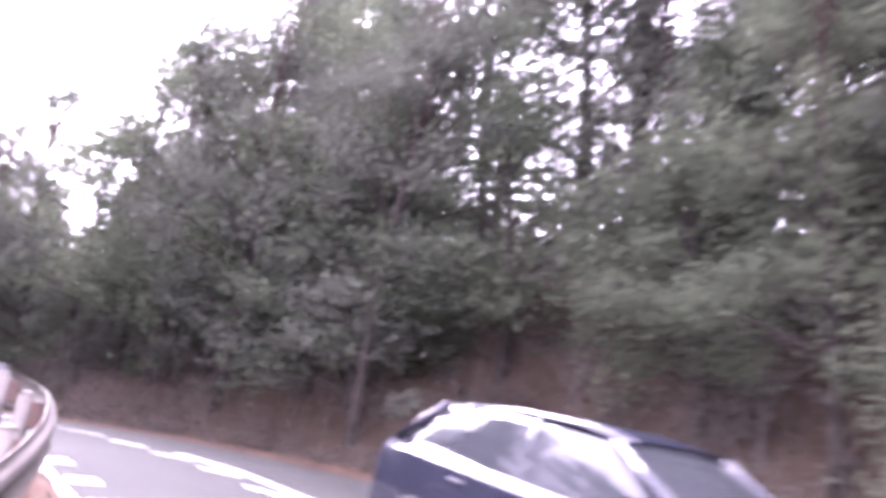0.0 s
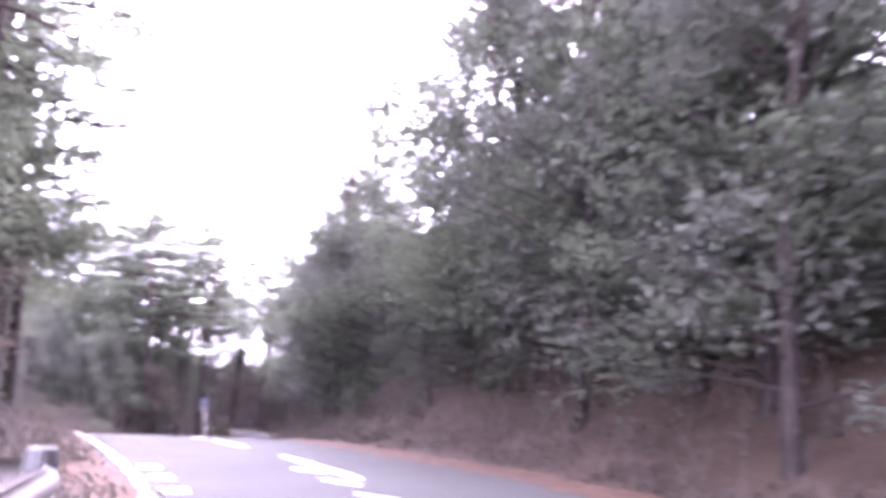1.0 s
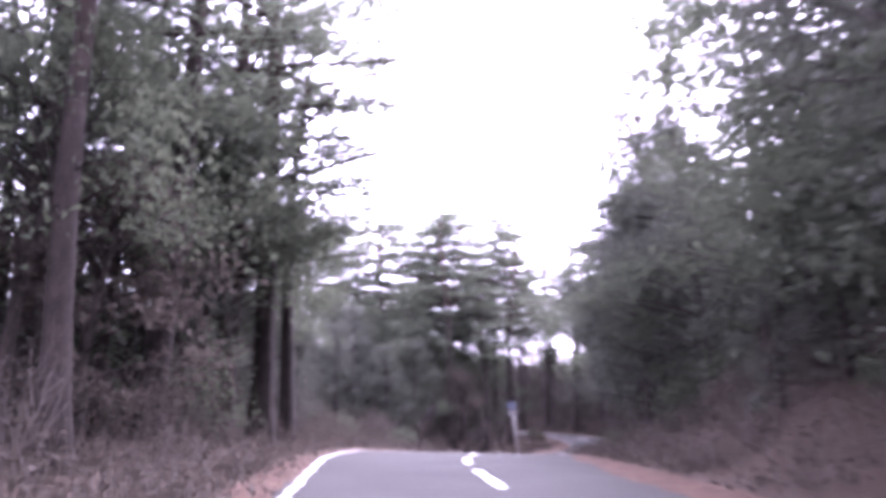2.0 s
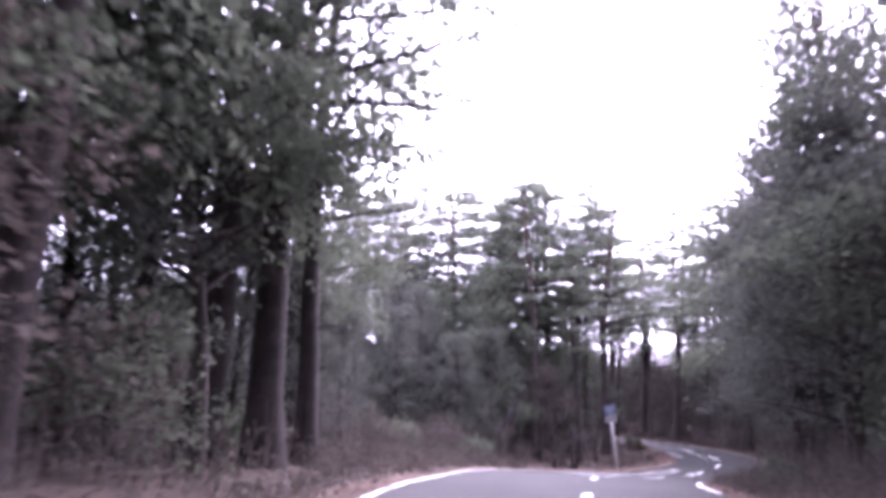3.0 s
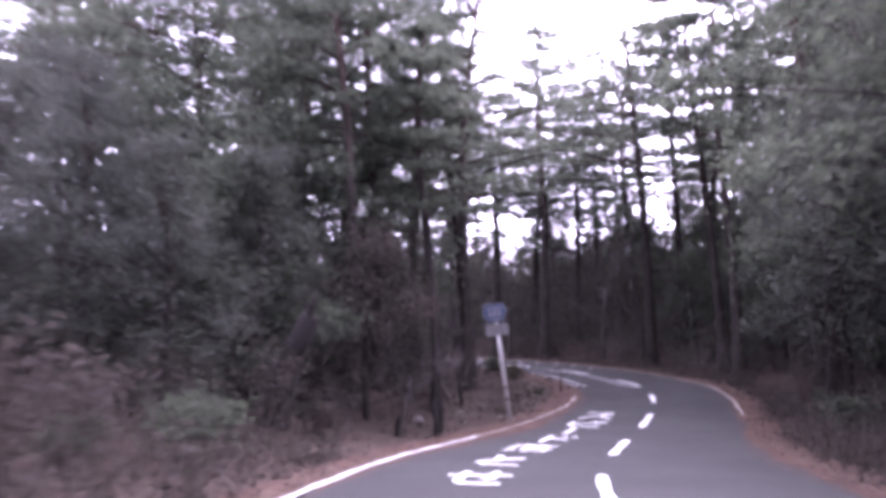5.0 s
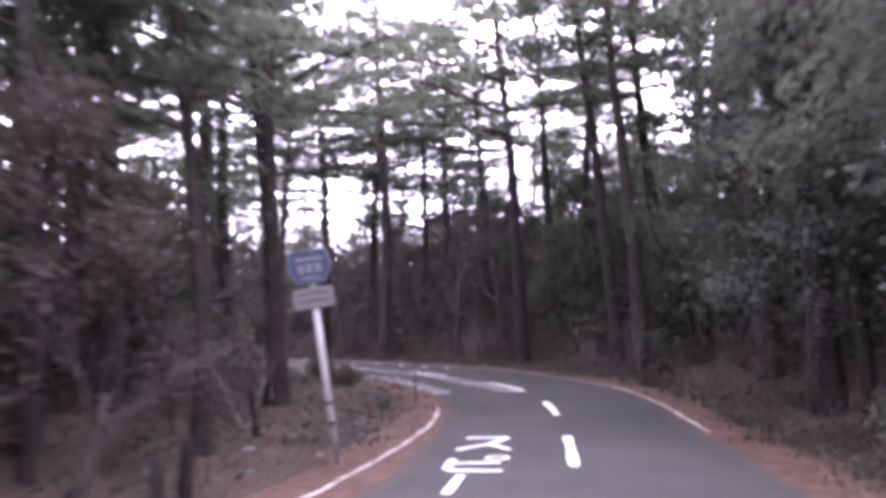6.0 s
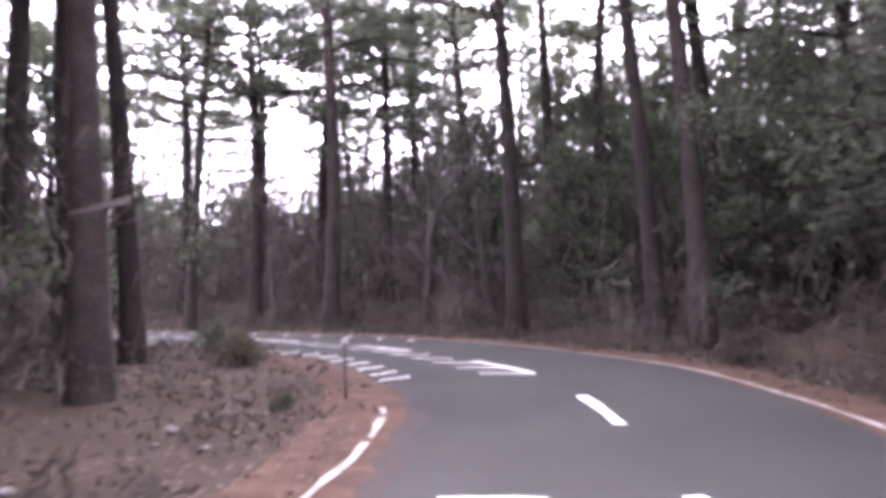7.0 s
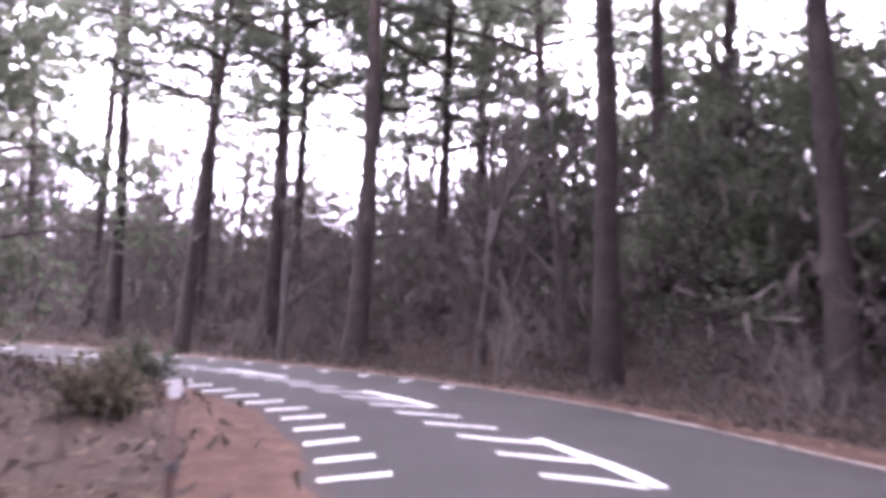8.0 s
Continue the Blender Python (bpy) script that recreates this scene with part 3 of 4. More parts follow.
# old broad pines with thick trunks and long rising limbs
BROAD = [make_pine(61, 16.0, 0.36, 0.3, 36, 6.0, 0.45, 0.8, 0.14), make_pine(62, 17.0, 0.4, 0.27, 34, 5.6, 0.4, 0.8, 0.2), make_pine(63, 15.0, 0.44, 0.19, 36, 4.6, 0.35, 1.0, 0.05)]
# the third of FINE, the first of TALL and CLEAR wear the shade-coloured leaves
FINE = [make_evergreen(26, 10.0, 3.0, 0.04, None, 66, 2.7, 0.16), make_evergreen(27, 7.0, 2.6, 0.02, None, 54, 2.7, 0.15), make_evergreen(36, 10.5, 3.0, 0.04, SHADED_LEAVES, 62, 2.0, 0.185, "dense evergreen with shade-darkened leaves down to the road bank")]
TALL = [make_evergreen(37, 14.5, 3.4, 0.07, SHADED_LEAVES, 84, 2.5, 0.155, "tall dark broad-crowned evergreen standing over the road"), make_evergreen(38, 13.0, 3.0, 0.1, None, 72, 2.3, 0.155, "tall dark broad-crowned evergreen standing over the road")]
OVER = [make_evergreen(39, 13.0, 4.4, 0.32, None, 84, 1.9, 0.17, "tall evergreen with its leafy crown hanging over the road")]
UNDER = [make_evergreen(40, 8.8, 3.1, 0.44, None, 50, 1.9, 0.175, "dark evergreen with bare foot and dense crown under the pines")]
CLEAR = [make_evergreen(43, 10.0, 2.9, 0.2, SHADED_LEAVES, 58, 2.3, 0.17, "dark evergreen beside the road with a bare foot")]
EVERGREENS = [make_evergreen(21, 7.5, 2.6), make_evergreen(22, 9.5, 3.1, 0.12, None, 50), make_evergreen(23, 6.0, 2.3, 0.05, None, 36), make_evergreen(24, 11.0, 3.2, 0.2, None, 54, 1.7, 0.2)]
MIDS = [make_evergreen(28, 8.0, 2.7, 0.04, None, 46, 1.8, 0.19), make_evergreen(29, 6.5, 2.4, 0.02, None, 40, 1.8, 0.19), make_evergreen(30, 10.0, 2.9, 0.1, None, 52, 1.7, 0.2)]
BROWNISH = [make_evergreen(25, 6.5, 2.5, 0.06, DRY, 38, 2.0, 0.16, "brown-leaved tree with dry foliage kept over winter")]
BARES = [make_bare(31, 7.5), make_bare(32, 9.5), make_bare(33, 6.0), make_bare(34, 8.0, 1, 3, "leafless tree with a few brown leaves on its twigs")]
SHRUBS = [make_bare(41, 3.4, 4, 0, "thicket of bare grey-brown twigs", "twig_shrub"), make_bare(42, 2.6, 5, 3, "brown shrub with dry leaves on thin stems", "twig_shrub")]
BUSHES = [make_bush(51, 1.1), make_bush(52, 0.8), make_bush(53, 0.9, DRY, "low brown bush of dry leaves"), make_bush(54, 1.2, LEAVES_LIGHT, "low bush of light green leaves")]
MODELS = PINES + BROAD + TALL + OVER + UNDER + CLEAR + EVERGREENS + FINE + MIDS + BROWNISH + BARES + SHRUBS + BUSHES
placed = []


def plant(model, x, y, scale=1.0, turn=None, lean=0.0, lean_to=0.0, group=""):
    """A tree of this model at x, y on the land."""
    k = len(placed)
    turn = (k * 137.5) % 360 if turn is None else turn
    lean, lean_to = lean or (k * 7.3) % 3.4, lean_to or (k * 97.0) % 360
    m = Matrix.Translation((x, y, land_at(x, y) - 0.05)) @ Matrix.Rotation(radians(lean_to), 4, "Z") @ Matrix.Rotation(radians(lean), 4, "Y") @ Matrix.Rotation(radians(turn - lean_to), 4, "Z")
    ob = copy_thing(model, m)
    ob.scale = (scale, scale, scale * (1 + 0.06 * math.sin(k * 1.7)))
    if group:
        ob["group"] = group
    placed.append((x, y))
    return ob


def free(x, y, gap):
    return all((x - a) ** 2 + (y - b) ** 2 > gap * gap for a, b in placed)


# trees that stand out singly
P, V, B, F, O, T, C, M = PINES, EVERGREENS, BARES, FINE, BROAD, TALL, CLEAR, MIDS
D = BROWNISH
STAND = [
    # outside the last bend
    (-3.6, 33.4, P[1], 1.1), (2.0, 28.8, O[2], 1.12), (4.85, 25.4, P[3], 1.15), (5.2, 23.6, P[1], 1.0), (5.4, 32.9, P[0], 1.1), (4.0, 32.7, P[3], 1.1), (7.2, 26.9, P[1], 1.05), (-6.8, 36.7, P[6], 1.0), (-10.4, 40.2, P[1], 1.05),
    (-12.8, 39.5, P[8], 1.2), (-0.6, 42.0, P[5], 1.1), (1.5, 38.5, P[8], 1.25), (-15.5, 42.5, P[6], 1.0), (6.6, 14.5, P[1], 1.2), (7.2, 18.6, P[1], 1.0), (8.6, 21.2, P[6], 0.95), (9.3, 24.0, P[4], 1.1), (-7.6, 43.0, P[8], 1.2), (-8.8, 35.4, P[8], 1.05), (-4.9, 41.5, P[5], 1.05), (-1.8, 37.8, P[4], 1.1),
    (-0.4, 33.4, B[1], 1.0), (-5.6, 34.2, B[3], 0.9), (3.4, 30.4, B[0], 0.95), (0.6, 30.9, B[2], 0.9), (-20.0, 43.0, P[5], 1.0), (9.8, 30.0, P[3], 1.0), (11.5, 26.0, P[0], 1.0), (10.5, 34.5, P[8], 1.1),
    # inside the last bend
    (-5.1, 17.9, O[2], 1.12), (-8.5, 22.3, P[6], 1.0), (-5.9, 21.7, P[0], 1.0), (-7.8, 23.9, P[6], 0.95), (-6.3, 19.4, B[2], 0.9), (-10.0, 17.5, P[6], 0.95), (-13.0, 20.5, P[5], 1.0), (-7.3, 13.4, P[5], 0.95),
    (-9.4, 12.6, O[2], 1.0), (-12.6, 11.6, O[2], 0.98), (-11.0, 14.6, P[7], 1.15), (-14.6, 13.8, P[8], 1.05), (-15.0, 25.0, P[0], 1.1), (-6.8, 9.6, P[0], 0.9), (-4.8, 10.9, P[2], 0.9), (-4.6, 6.3, B[2], 0.55),
    (-9.2, 8.0, V[3], 0.85), (-11.6, 6.4, V[3], 0.75), (-8.4, 5.8, F[1], 0.9), (-8.0, 13.4, UNDER[0], 0.95), (-9.6, 10.6, F[2], 0.8), (-12.0, 9.0, F[2], 0.75),
    (-9.4, 26.4, V[1], 0.9), (-11.2, 24.6, V[0], 0.9), (-9.2, 19.4, V[2], 0.9), (-12.0, 15.6, V[0], 0.9), (-11.2, 21.6, V[2], 1.0), (-14.0, 16.0, V[0], 0.9), (-15.0, 18.0, V[0], 1.0), (-7.8, 2.0, F[2], 0.5), (-5.9, 8.0, D[0], 0.75), (-10.5, 3.4, F[2], 0.65), (-7.4, 5.0, F[2], 0.55), (-9.8, 0.4, F[2], 0.58), (-12.2, 0.2, F[2], 0.65), (-13.6, -2.6, F[2], 0.6), (-14.4, 2.6, F[2], 0.68), (-11.4, -3.6, F[2], 0.52), (-16.8, 4.4, F[2], 0.7), (-12.8, 5.6, F[2], 0.8), (-18.5, 0.5, F[2], 0.7), (-20.5, 7.0, F[2], 0.75), (-16.0, -4.0, F[2], 0.6), (-19.0, 13.8, P[5], 0.88), (-17.0, 12.0, P[7], 1.1), (-22.5, 12.5, P[7], 0.95),
    (-15.5, 9.6, P[7], 0.8), (-21.0, 21.5, P[6], 1.0), (-24.0, 19.5, P[5], 1.05), (-27.5, 25.0, P[6], 1.1), (-18.0, 21.0, P[5], 1.05), (-31.5, 24.0, P[6], 0.95), (-38.0, 27.0, P[8], 1.0),
    # the old pines on the low side of the first bend
    (-3.5, -18.5, O[0], 1.0), (-2.6, -17.7, O[1], 1.05), (-2.7, -16.2, O[2], 1.0), (-4.9, -18.8, P[5], 1.0), (-0.55, -24.7, P[6], 1.0), (1.2, -28.5, P[6], 0.85), (-2.0, -26.3, O[0], 0.95), (-1.2, -30.5, P[5], 1.0), (-4.8, -24.6, P[4], 1.0),
    (-6.5, -21.0, P[5], 1.0), (0.4, -32.0, B[1], 1.0), (-3.6, -29.0, B[3], 1.1), (-1.8, -35.0, P[3], 0.9), (0.6, -36.0, B[1], 1.1), (-7.5, -17.0, F[2], 1.1), (-6.0, -12.2, O[0], 1.0), (-7.0, -12.8, OVER[0], 0.85), (-8.4, -10.4, UNDER[0], 1.0), (-9.4, -8.6, OVER[0], 0.7), (-5.2, -15.6, F[2], 0.6), (-3.9, -21.2, F[2], 0.8), (-5.2, -13.0, F[2], 0.4), (-6.6, -9.0, F[2], 0.4), (-0.3, -28.2, UNDER[0], 0.8),
    (-4.4, -26.8, F[2], 0.85), (-7.6, -22.6, F[2], 0.8), (-9.6, -19.6, F[2], 0.85), (-7.0, -26.4, F[2], 0.75), (-9.0, -24.0, F[2], 0.8), (-2.6, -23.0, F[1], 0.8), (-6.2, -29.0, V[3], 1.0), (-3.8, -32.0, V[1], 0.9),
    (-1.9, -20.2, UNDER[0], 0.95), (-3.6, -20.0, UNDER[0], 1.05), (-2.4, -24.2, UNDER[0], 1.0), (-5.2, -16.8, UNDER[0], 1.0), (-3.0, -33.0, UNDER[0], 1.0), 
    # tall evergreens over the straight
    (7.6, -9.5, T[0], 0.95), (7.5, -5.0, T[0], 1.0), (6.1, 0.2, OVER[0], 1.0), (6.3, 4.6, OVER[0], 0.9), (8.4, 3.6, T[0], 1.0), (6.8, 9.4, OVER[0], 0.95), (8.2, 16.0, T[0], 1.05), (7.6, 19.8, T[1], 1.05), (9.6, 21.6, T[0], 1.0), (9.4, -13.5, T[1], 1.05), (10.6, 15.6, V[3], 1.15), (11.2, 19.0, V[3], 1.15), (10.4, 1.0, P[4], 1.1),
    (6.4, 12.6, C[0], 0.9), (5.9, 6.8, C[0], 0.95), (6.0, 2.6, C[0], 1.0), (6.1, -2.0, C[0], 0.95), (6.8, -6.6, C[0], 0.9), (7.4, -11.4, C[0], 0.85),
    # the hillside beside the first bend
    (15.0, -31.6, F[1], 0.9), (14.0, -27.6, F[1], 1.0), (17.0, -34.4, F[1], 0.95), (18.4, -38.2, F[1], 0.9), (16.6, -29.6, F[0], 1.1), (12.8, -23.0, F[0], 1.1), (13.2, -19.4, F[0], 1.1), (15.0, -26.0, F[0], 1.1), (19.6, -41.0, P[4], 0.8),
    (18.6, -30.5, P[4], 0.9), (19.4, -35.0, P[5], 0.85), (20.4, -39.5, P[5], 0.9), (20.2, -44.0, P[5], 0.9), (18.8, -48.6, P[4], 1.0), (22.0, -36.5, P[6], 0.9), (16.8, -46.0, P[7], 0.9), (23.5, -42.0, P[6], 1.0), (16.4, -24.0, P[5], 0.85), (14.8, -20.0, P[4], 0.9),
    (16.8, -45.2, F[2], 0.85), (19.7, -33.4, T[0], 1.0), (16.9, -41.6, T[1], 0.62), (16.2, -44.2, F[1], 0.55), (17.4, -39.2, F[1], 0.7), (14.6, -33.0, T[0], 0.8), (13.0, -28.6, T[0], 0.85), (12.2, -24.6, T[1], 0.9), (11.4, -20.4, T[1], 0.9), (18.6, -37.2, T[0], 0.75), (19.0, -41.5, T[1], 0.7), (10.6, -16.6, T[0], 0.85),
    (4.2, 29.4, M[0], 0.7), (6.2, 28.2, M[1], 0.85), (8.2, 29.4, M[0], 0.8), (7.2, 24.4, M[1], 0.75),
    # deep in the wood beyond the bend
    (6.0, 33.6, V[1], 0.9), (8.4, 33.4, V[0], 1.0), (10.4, 31.0, V[1], 0.9), (5.2, 36.2, V[1], 1.0), (9.2, 36.4, V[1], 1.0), (12.0, 28.2, V[0], 1.0), (11.6, 34.0, V[1], 1.0), (2.6, 37.2, V[0], 1.0), (8.8, 30.4, V[2], 0.9), (9.9, 27.0, V[0], 0.9)]
for x, y, model, k in STAND:
    plant(model, x, y, k)

rng = random.Random(5)


def scatter(models, y_from, y_to, out_from, out_to, count, gap, k_from=0.85, k_to=1.15, side=1, group=""):
    """Trees along one side of the road, at a distance beyond its edge."""
    a, b = s_at(y_from), min(S1, s_at(y_to)) if y_to < 37 else S1
    made = 0
    for _ in range(count * 6):
        if made >= count:
            break
        s, o = rng.uniform(a, b), rng.uniform(out_from, out_to)
        w = float(right_w(s)) if side > 0 else float(left_w(s))
        p = on_road(s, side * (w + o))
        _, d = nearest(np.array([p[0]]), np.array([p[1]]))
        if abs(d[0]) < 2.5 + out_from or not free(p[0], p[1], gap):
            continue
        plant(rng.choice(models), float(p[0]), float(p[1]), rng.uniform(k_from, k_to), group=group)
        made += 1


# hillside beside the first bend
scatter(MIDS * 3 + BROWNISH, -48, -36, 7.5, 12, 14, 1.6, 0.6, 1.0, 1)
scatter(MIDS, -34, -24, 3.0, 8, 18, 1.5, 0.55, 0.95, 1)
scatter(FINE[2:], -46, -34, 5.6, 9, 7, 2.0, 0.45, 0.7, 1)
scatter(FINE[2:], -36, -24, 2.7, 4.6, 8, 1.1, 0.22, 0.36, 1)
scatter(MIDS, -24, -10, 4.6, 9, 12, 1.6, 0.6, 0.95, 1)
scatter(P[4:6] + EVERGREENS[3:] * 2, -48, -8, 8, 18, 14, 2.4, 0.85, 1.1, 1)
scatter(SHRUBS * 2 + BUSHES[2:3] + BROWNISH, -49, -36, 2.6, 8, 34, 0.75, 0.5, 0.9, 1)
scatter(SHRUBS + BUSHES * 2, -36, -8, 3.0, 7, 36, 0.75, 0.5, 0.9, 1)
# the low side of the first bend
scatter(P[:4] + BARES, -38, -22, 6, 14, 10, 2.2, 0.9, 1.1, -1)
scatter(SHRUBS * 2 + BROWNISH, -38, -18, 2.6, 9, 24, 1.5, 0.6, 0.9, -1)
# dark evergreens on the straight, with pines behind the next bend
scatter(FINE[2:], -14, -3, 6.0, 11, 8, 1.9, 0.35, 0.5, -1)
scatter(SHRUBS + BUSHES[:3], -16, 6, 2.0, 5, 22, 1.1, 0.5, 0.9, -1)
scatter(P[:5], 14, 30, 6, 16, 7, 2.4, 0.95, 1.1, -1)
scatter(MIDS, -6, 16, 4.6, 10, 14, 2.3, 0.7, 1.0, 1)
scatter(P + EVERGREENS[3:], -10, 20, 6, 18, 14, 2.2, 0.9, 1.15, 1)
scatter(SHRUBS + BUSHES, -10, 18, 2.0, 6, 26, 1.2, 0.5, 0.9, 1)
# the wood round the last bend
scatter([P[0], P[3], P[4], P[8], P[8], P[5]], 18, 40, 7.0, 24, 15, 3.2, 0.95, 1.2, 1)
scatter([P[4], P[5], P[8]], 16, 40, 15, 32, 11, 3.4, 0.95, 1.25, 1)
scatter(SHRUBS * 2 + BUSHES[2:3], 17, 40, 1.3, 3.6, 46, 0.8, 0.45, 0.85, 1)
scatter(BARES + SHRUBS * 2, 16, 40, 4.5, 16, 46, 1.2, 0.8, 1.25, 1)
scatter(EVERGREENS[:3], 18, 40, 7, 24, 26, 2.2, 0.75, 1.0, 1)
scatter(BARES + SHRUBS, 4, 30, 3.0, 16, 26, 1.5, 0.5, 1.0, -1)
scatter(EVERGREENS[:3], 8, 32, 8, 22, 16, 2.4, 0.75, 1.0, -1)
for m in MODELS:
    for o in (*m.children_recursive, m):
        bpy.data.objects.remove(o)


def far_woods():
    """The closed wood beyond: trunks and crowns, too many to count."""
    rng2 = np.random.default_rng(77)
    wood, crown = Pile(), Pile()
    made = 0
    while made < 340:
        x, y = rng2.uniform(-75, 75), rng2.uniform(-95, 95)
        s, d = nearest(np.array([x]), np.array([y]))
        d = abs(d[0])
        if d < 19 or d > 62:
            continue
        made += 1
        z, h = land_at(x, y), rng2.uniform(10, 18)
        if x < LINE[np.argmin((LINE[:, 1] - y) ** 2), 0] and y < 22:
            h *= 0.58
        wood.add(*tube([(x, y, z - 0.3), (x + rng2.normal(0, 0.3), y, z + h * 0.5), (x + rng2.normal(0, 0.5), y, z + h)], [0.17, 0.12, 0.03], 5))
        if rng2.uniform() < 0.7:
            # level pads one above the other
            for level in np.linspace(0.62, 0.98, 7):
                a, out = rng2.uniform(0, 6.3), rng2.uniform(0.2, 1.5)
                c = np.array([x + out * math.cos(a), y + out * math.sin(a), z + h * level])
                crown.leaves(c + rng2.normal(size=(64, 3)) * (1.15 * (1.25 - 0.5 * level), 1.15 * (1.25 - 0.5 * level), 0.12), 0.5, rng2, 0.25, 0.4)
        low = 0.2 if y < 15 else 0.17
        n, c = 240, np.array([x, y, z + h * low])
        crown.leaves(c + rng2.normal(size=(n, 3)) * (1.6, 1.6, h * low * 0.6), 0.55, rng2, 0.8, 0.5)
    a = mesh_object("far_woods", wood.v + [], wood.f, BARK)
    tagged(a, "dark trunks of the closed wood in the distance", "trees", kind="stuff")
    b = mesh_object("far_foliage", crown.v, crown.f, NEEDLES)
    tagged(b, "dense dark foliage of the distant wood", "foliage", kind="stuff")


def undergrowth(name, label, mat, count, seed, tall, size, d_from, d_to, y_from=-85, y_to=85, slim=0.35):
    """Brush that fills the wood between the trunks, clump by clump."""
    rng2 = np.random.default_rng(seed)
    n = count * 6
    x, y = rng2.uniform(-60, 60, n), rng2.uniform(y_from, y_to, n)
    s, d = nearest(x, y)
    keep = (np.abs(d) > d_from) & (np.abs(d) < d_to)
    x, y = x[keep][:count], y[keep][:count]
    d = np.abs(d[keep][:count])
    z = land(x, y)
    pile = Pile()
    for i in range(len(x)):
        top = tall * (1.0 if y[i] < 12 else 0.9) * min(1.0, 0.35 + (d[i] - d_from) / 9) * rng2.uniform(0.4, 1.1)
        k = 70 if slim > 0.3 else 100
        g = rng2.normal(size=(k, 3)) * (0.85, 0.85, 0)
        g[:, 2] = top * rng2.uniform(0, 1, k) ** 1.2
        pile.leaves(np.array([x[i], y[i], z[i]]) + g, size, rng2, 1.2 if slim > 0.3 else 2.6, slim)
    tagged(mesh_object(name, pile.v, pile.f, mat), label, "undergrowth", kind="stuff")


far_woods()
undergrowth("undergrowth", "grey-brown leafless brush filling the wood between trunks", DRY, 1300, 81, 4.4, 0.52, 9.5, 36)
undergrowth("brushwood", "tall grey-brown thicket of leafless thin stems", TWIG, 2200, 85, 10.6, 0.6, 7.0, 30, 14, 62, 0.125)
undergrowth("green_undergrowth", "dark green brush in the depth of the wood", LEAVES, 1200, 82, 6.0, 0.55, 11, 42)


def ground_brush(count, seed):
    """Low dry stems and leaves that cover the soil beside the road."""
    rng2 = np.random.default_rng(seed)
    s = rng2.uniform(s_at(-49), S1 - 1, count)
    side = np.where(rng2.uniform(size=count) < 0.5, -1, 1)
    o = np.where(side < 0, left_w(s), right_w(s)) + 0.75 + rng2.exponential(2.4, count)
    p = on_road(s, side * o)
    _, d = nearest(p[:, 0], p[:, 1])
    # the litter inside the last bend stays mostly bare
    bare = (side < 0) & (p[:, 1] > 2) & (np.abs(d) < 7) & (rng2.uniform(size=count) < 0.8)
    keep = (np.abs(d) > 3.3) & ~bare
    p, d = p[keep], np.abs(d[keep])
    stems, leaves = Pile(), Pile()
    z = land(p[:, 0], p[:, 1])
    for i in range(len(p)):
        top = min(0.25 + (d[i] - 3.3) * 0.22, 0.9) * rng2.uniform(0.5, 1.2)
        k = 30
        g = rng2.normal(size=(k, 3)) * (0.3, 0.3, 0)
        g[:, 2] = top * rng2.uniform(0, 1, k)
        leaves.leaves(np.array([p[i, 0], p[i, 1], z[i]]) + g, 0.13, rng2, 1.1, 0.4)
        for _ in range(2):
            q = np.array([p[i, 0], p[i, 1], z[i]]) + rng2.normal(0, 0.2, 3) * (1, 1, 0)
            stems.add(*tube([q - (0, 0, 0.1), q + rng2.normal(0, 0.25, 3) * (1, 1, 0) + (0, 0, top * 1.5)], [0.01, 0.003], 3))
    tagged(mesh_object("ground_brush", leaves.v, leaves.f, DRY), "low dry brown brush covering the soil beside the road", "undergrowth", kind="stuff")
    tagged(mesh_object("ground_stems", stems.v, stems.f, TWIG), "thin bare stems standing among the low brush", "undergrowth", kind="stuff")


ground_brush(3600, 83)


# ---- roadside things ----
def box(bm, x0, y0, z0, x1, y1, z1, bevel=0.0):
    r = bmesh.ops.create_cube(bm, size=1.0)
    vs = r["verts"]
    bmesh.ops.scale(bm, vec=(x1 - x0, y1 - y0, z1 - z0), verts=vs)
    bmesh.ops.translate(bm, vec=((x0 + x1) / 2, (y0 + y1) / 2, (z0 + z1) / 2), verts=vs)
    if bevel:
        bmesh.ops.bevel(bm, geom=list({e for v in vs for e in v.link_edges}), offset=bevel, segments=2, affect="EDGES")
    return bm


def cyl(bm, r1, r2, depth, m, seg=14):
    bmesh.ops.create_cone(bm, cap_ends=True, segments=seg, radius1=r1, radius2=r2, depth=depth, matrix=m)
    return bm


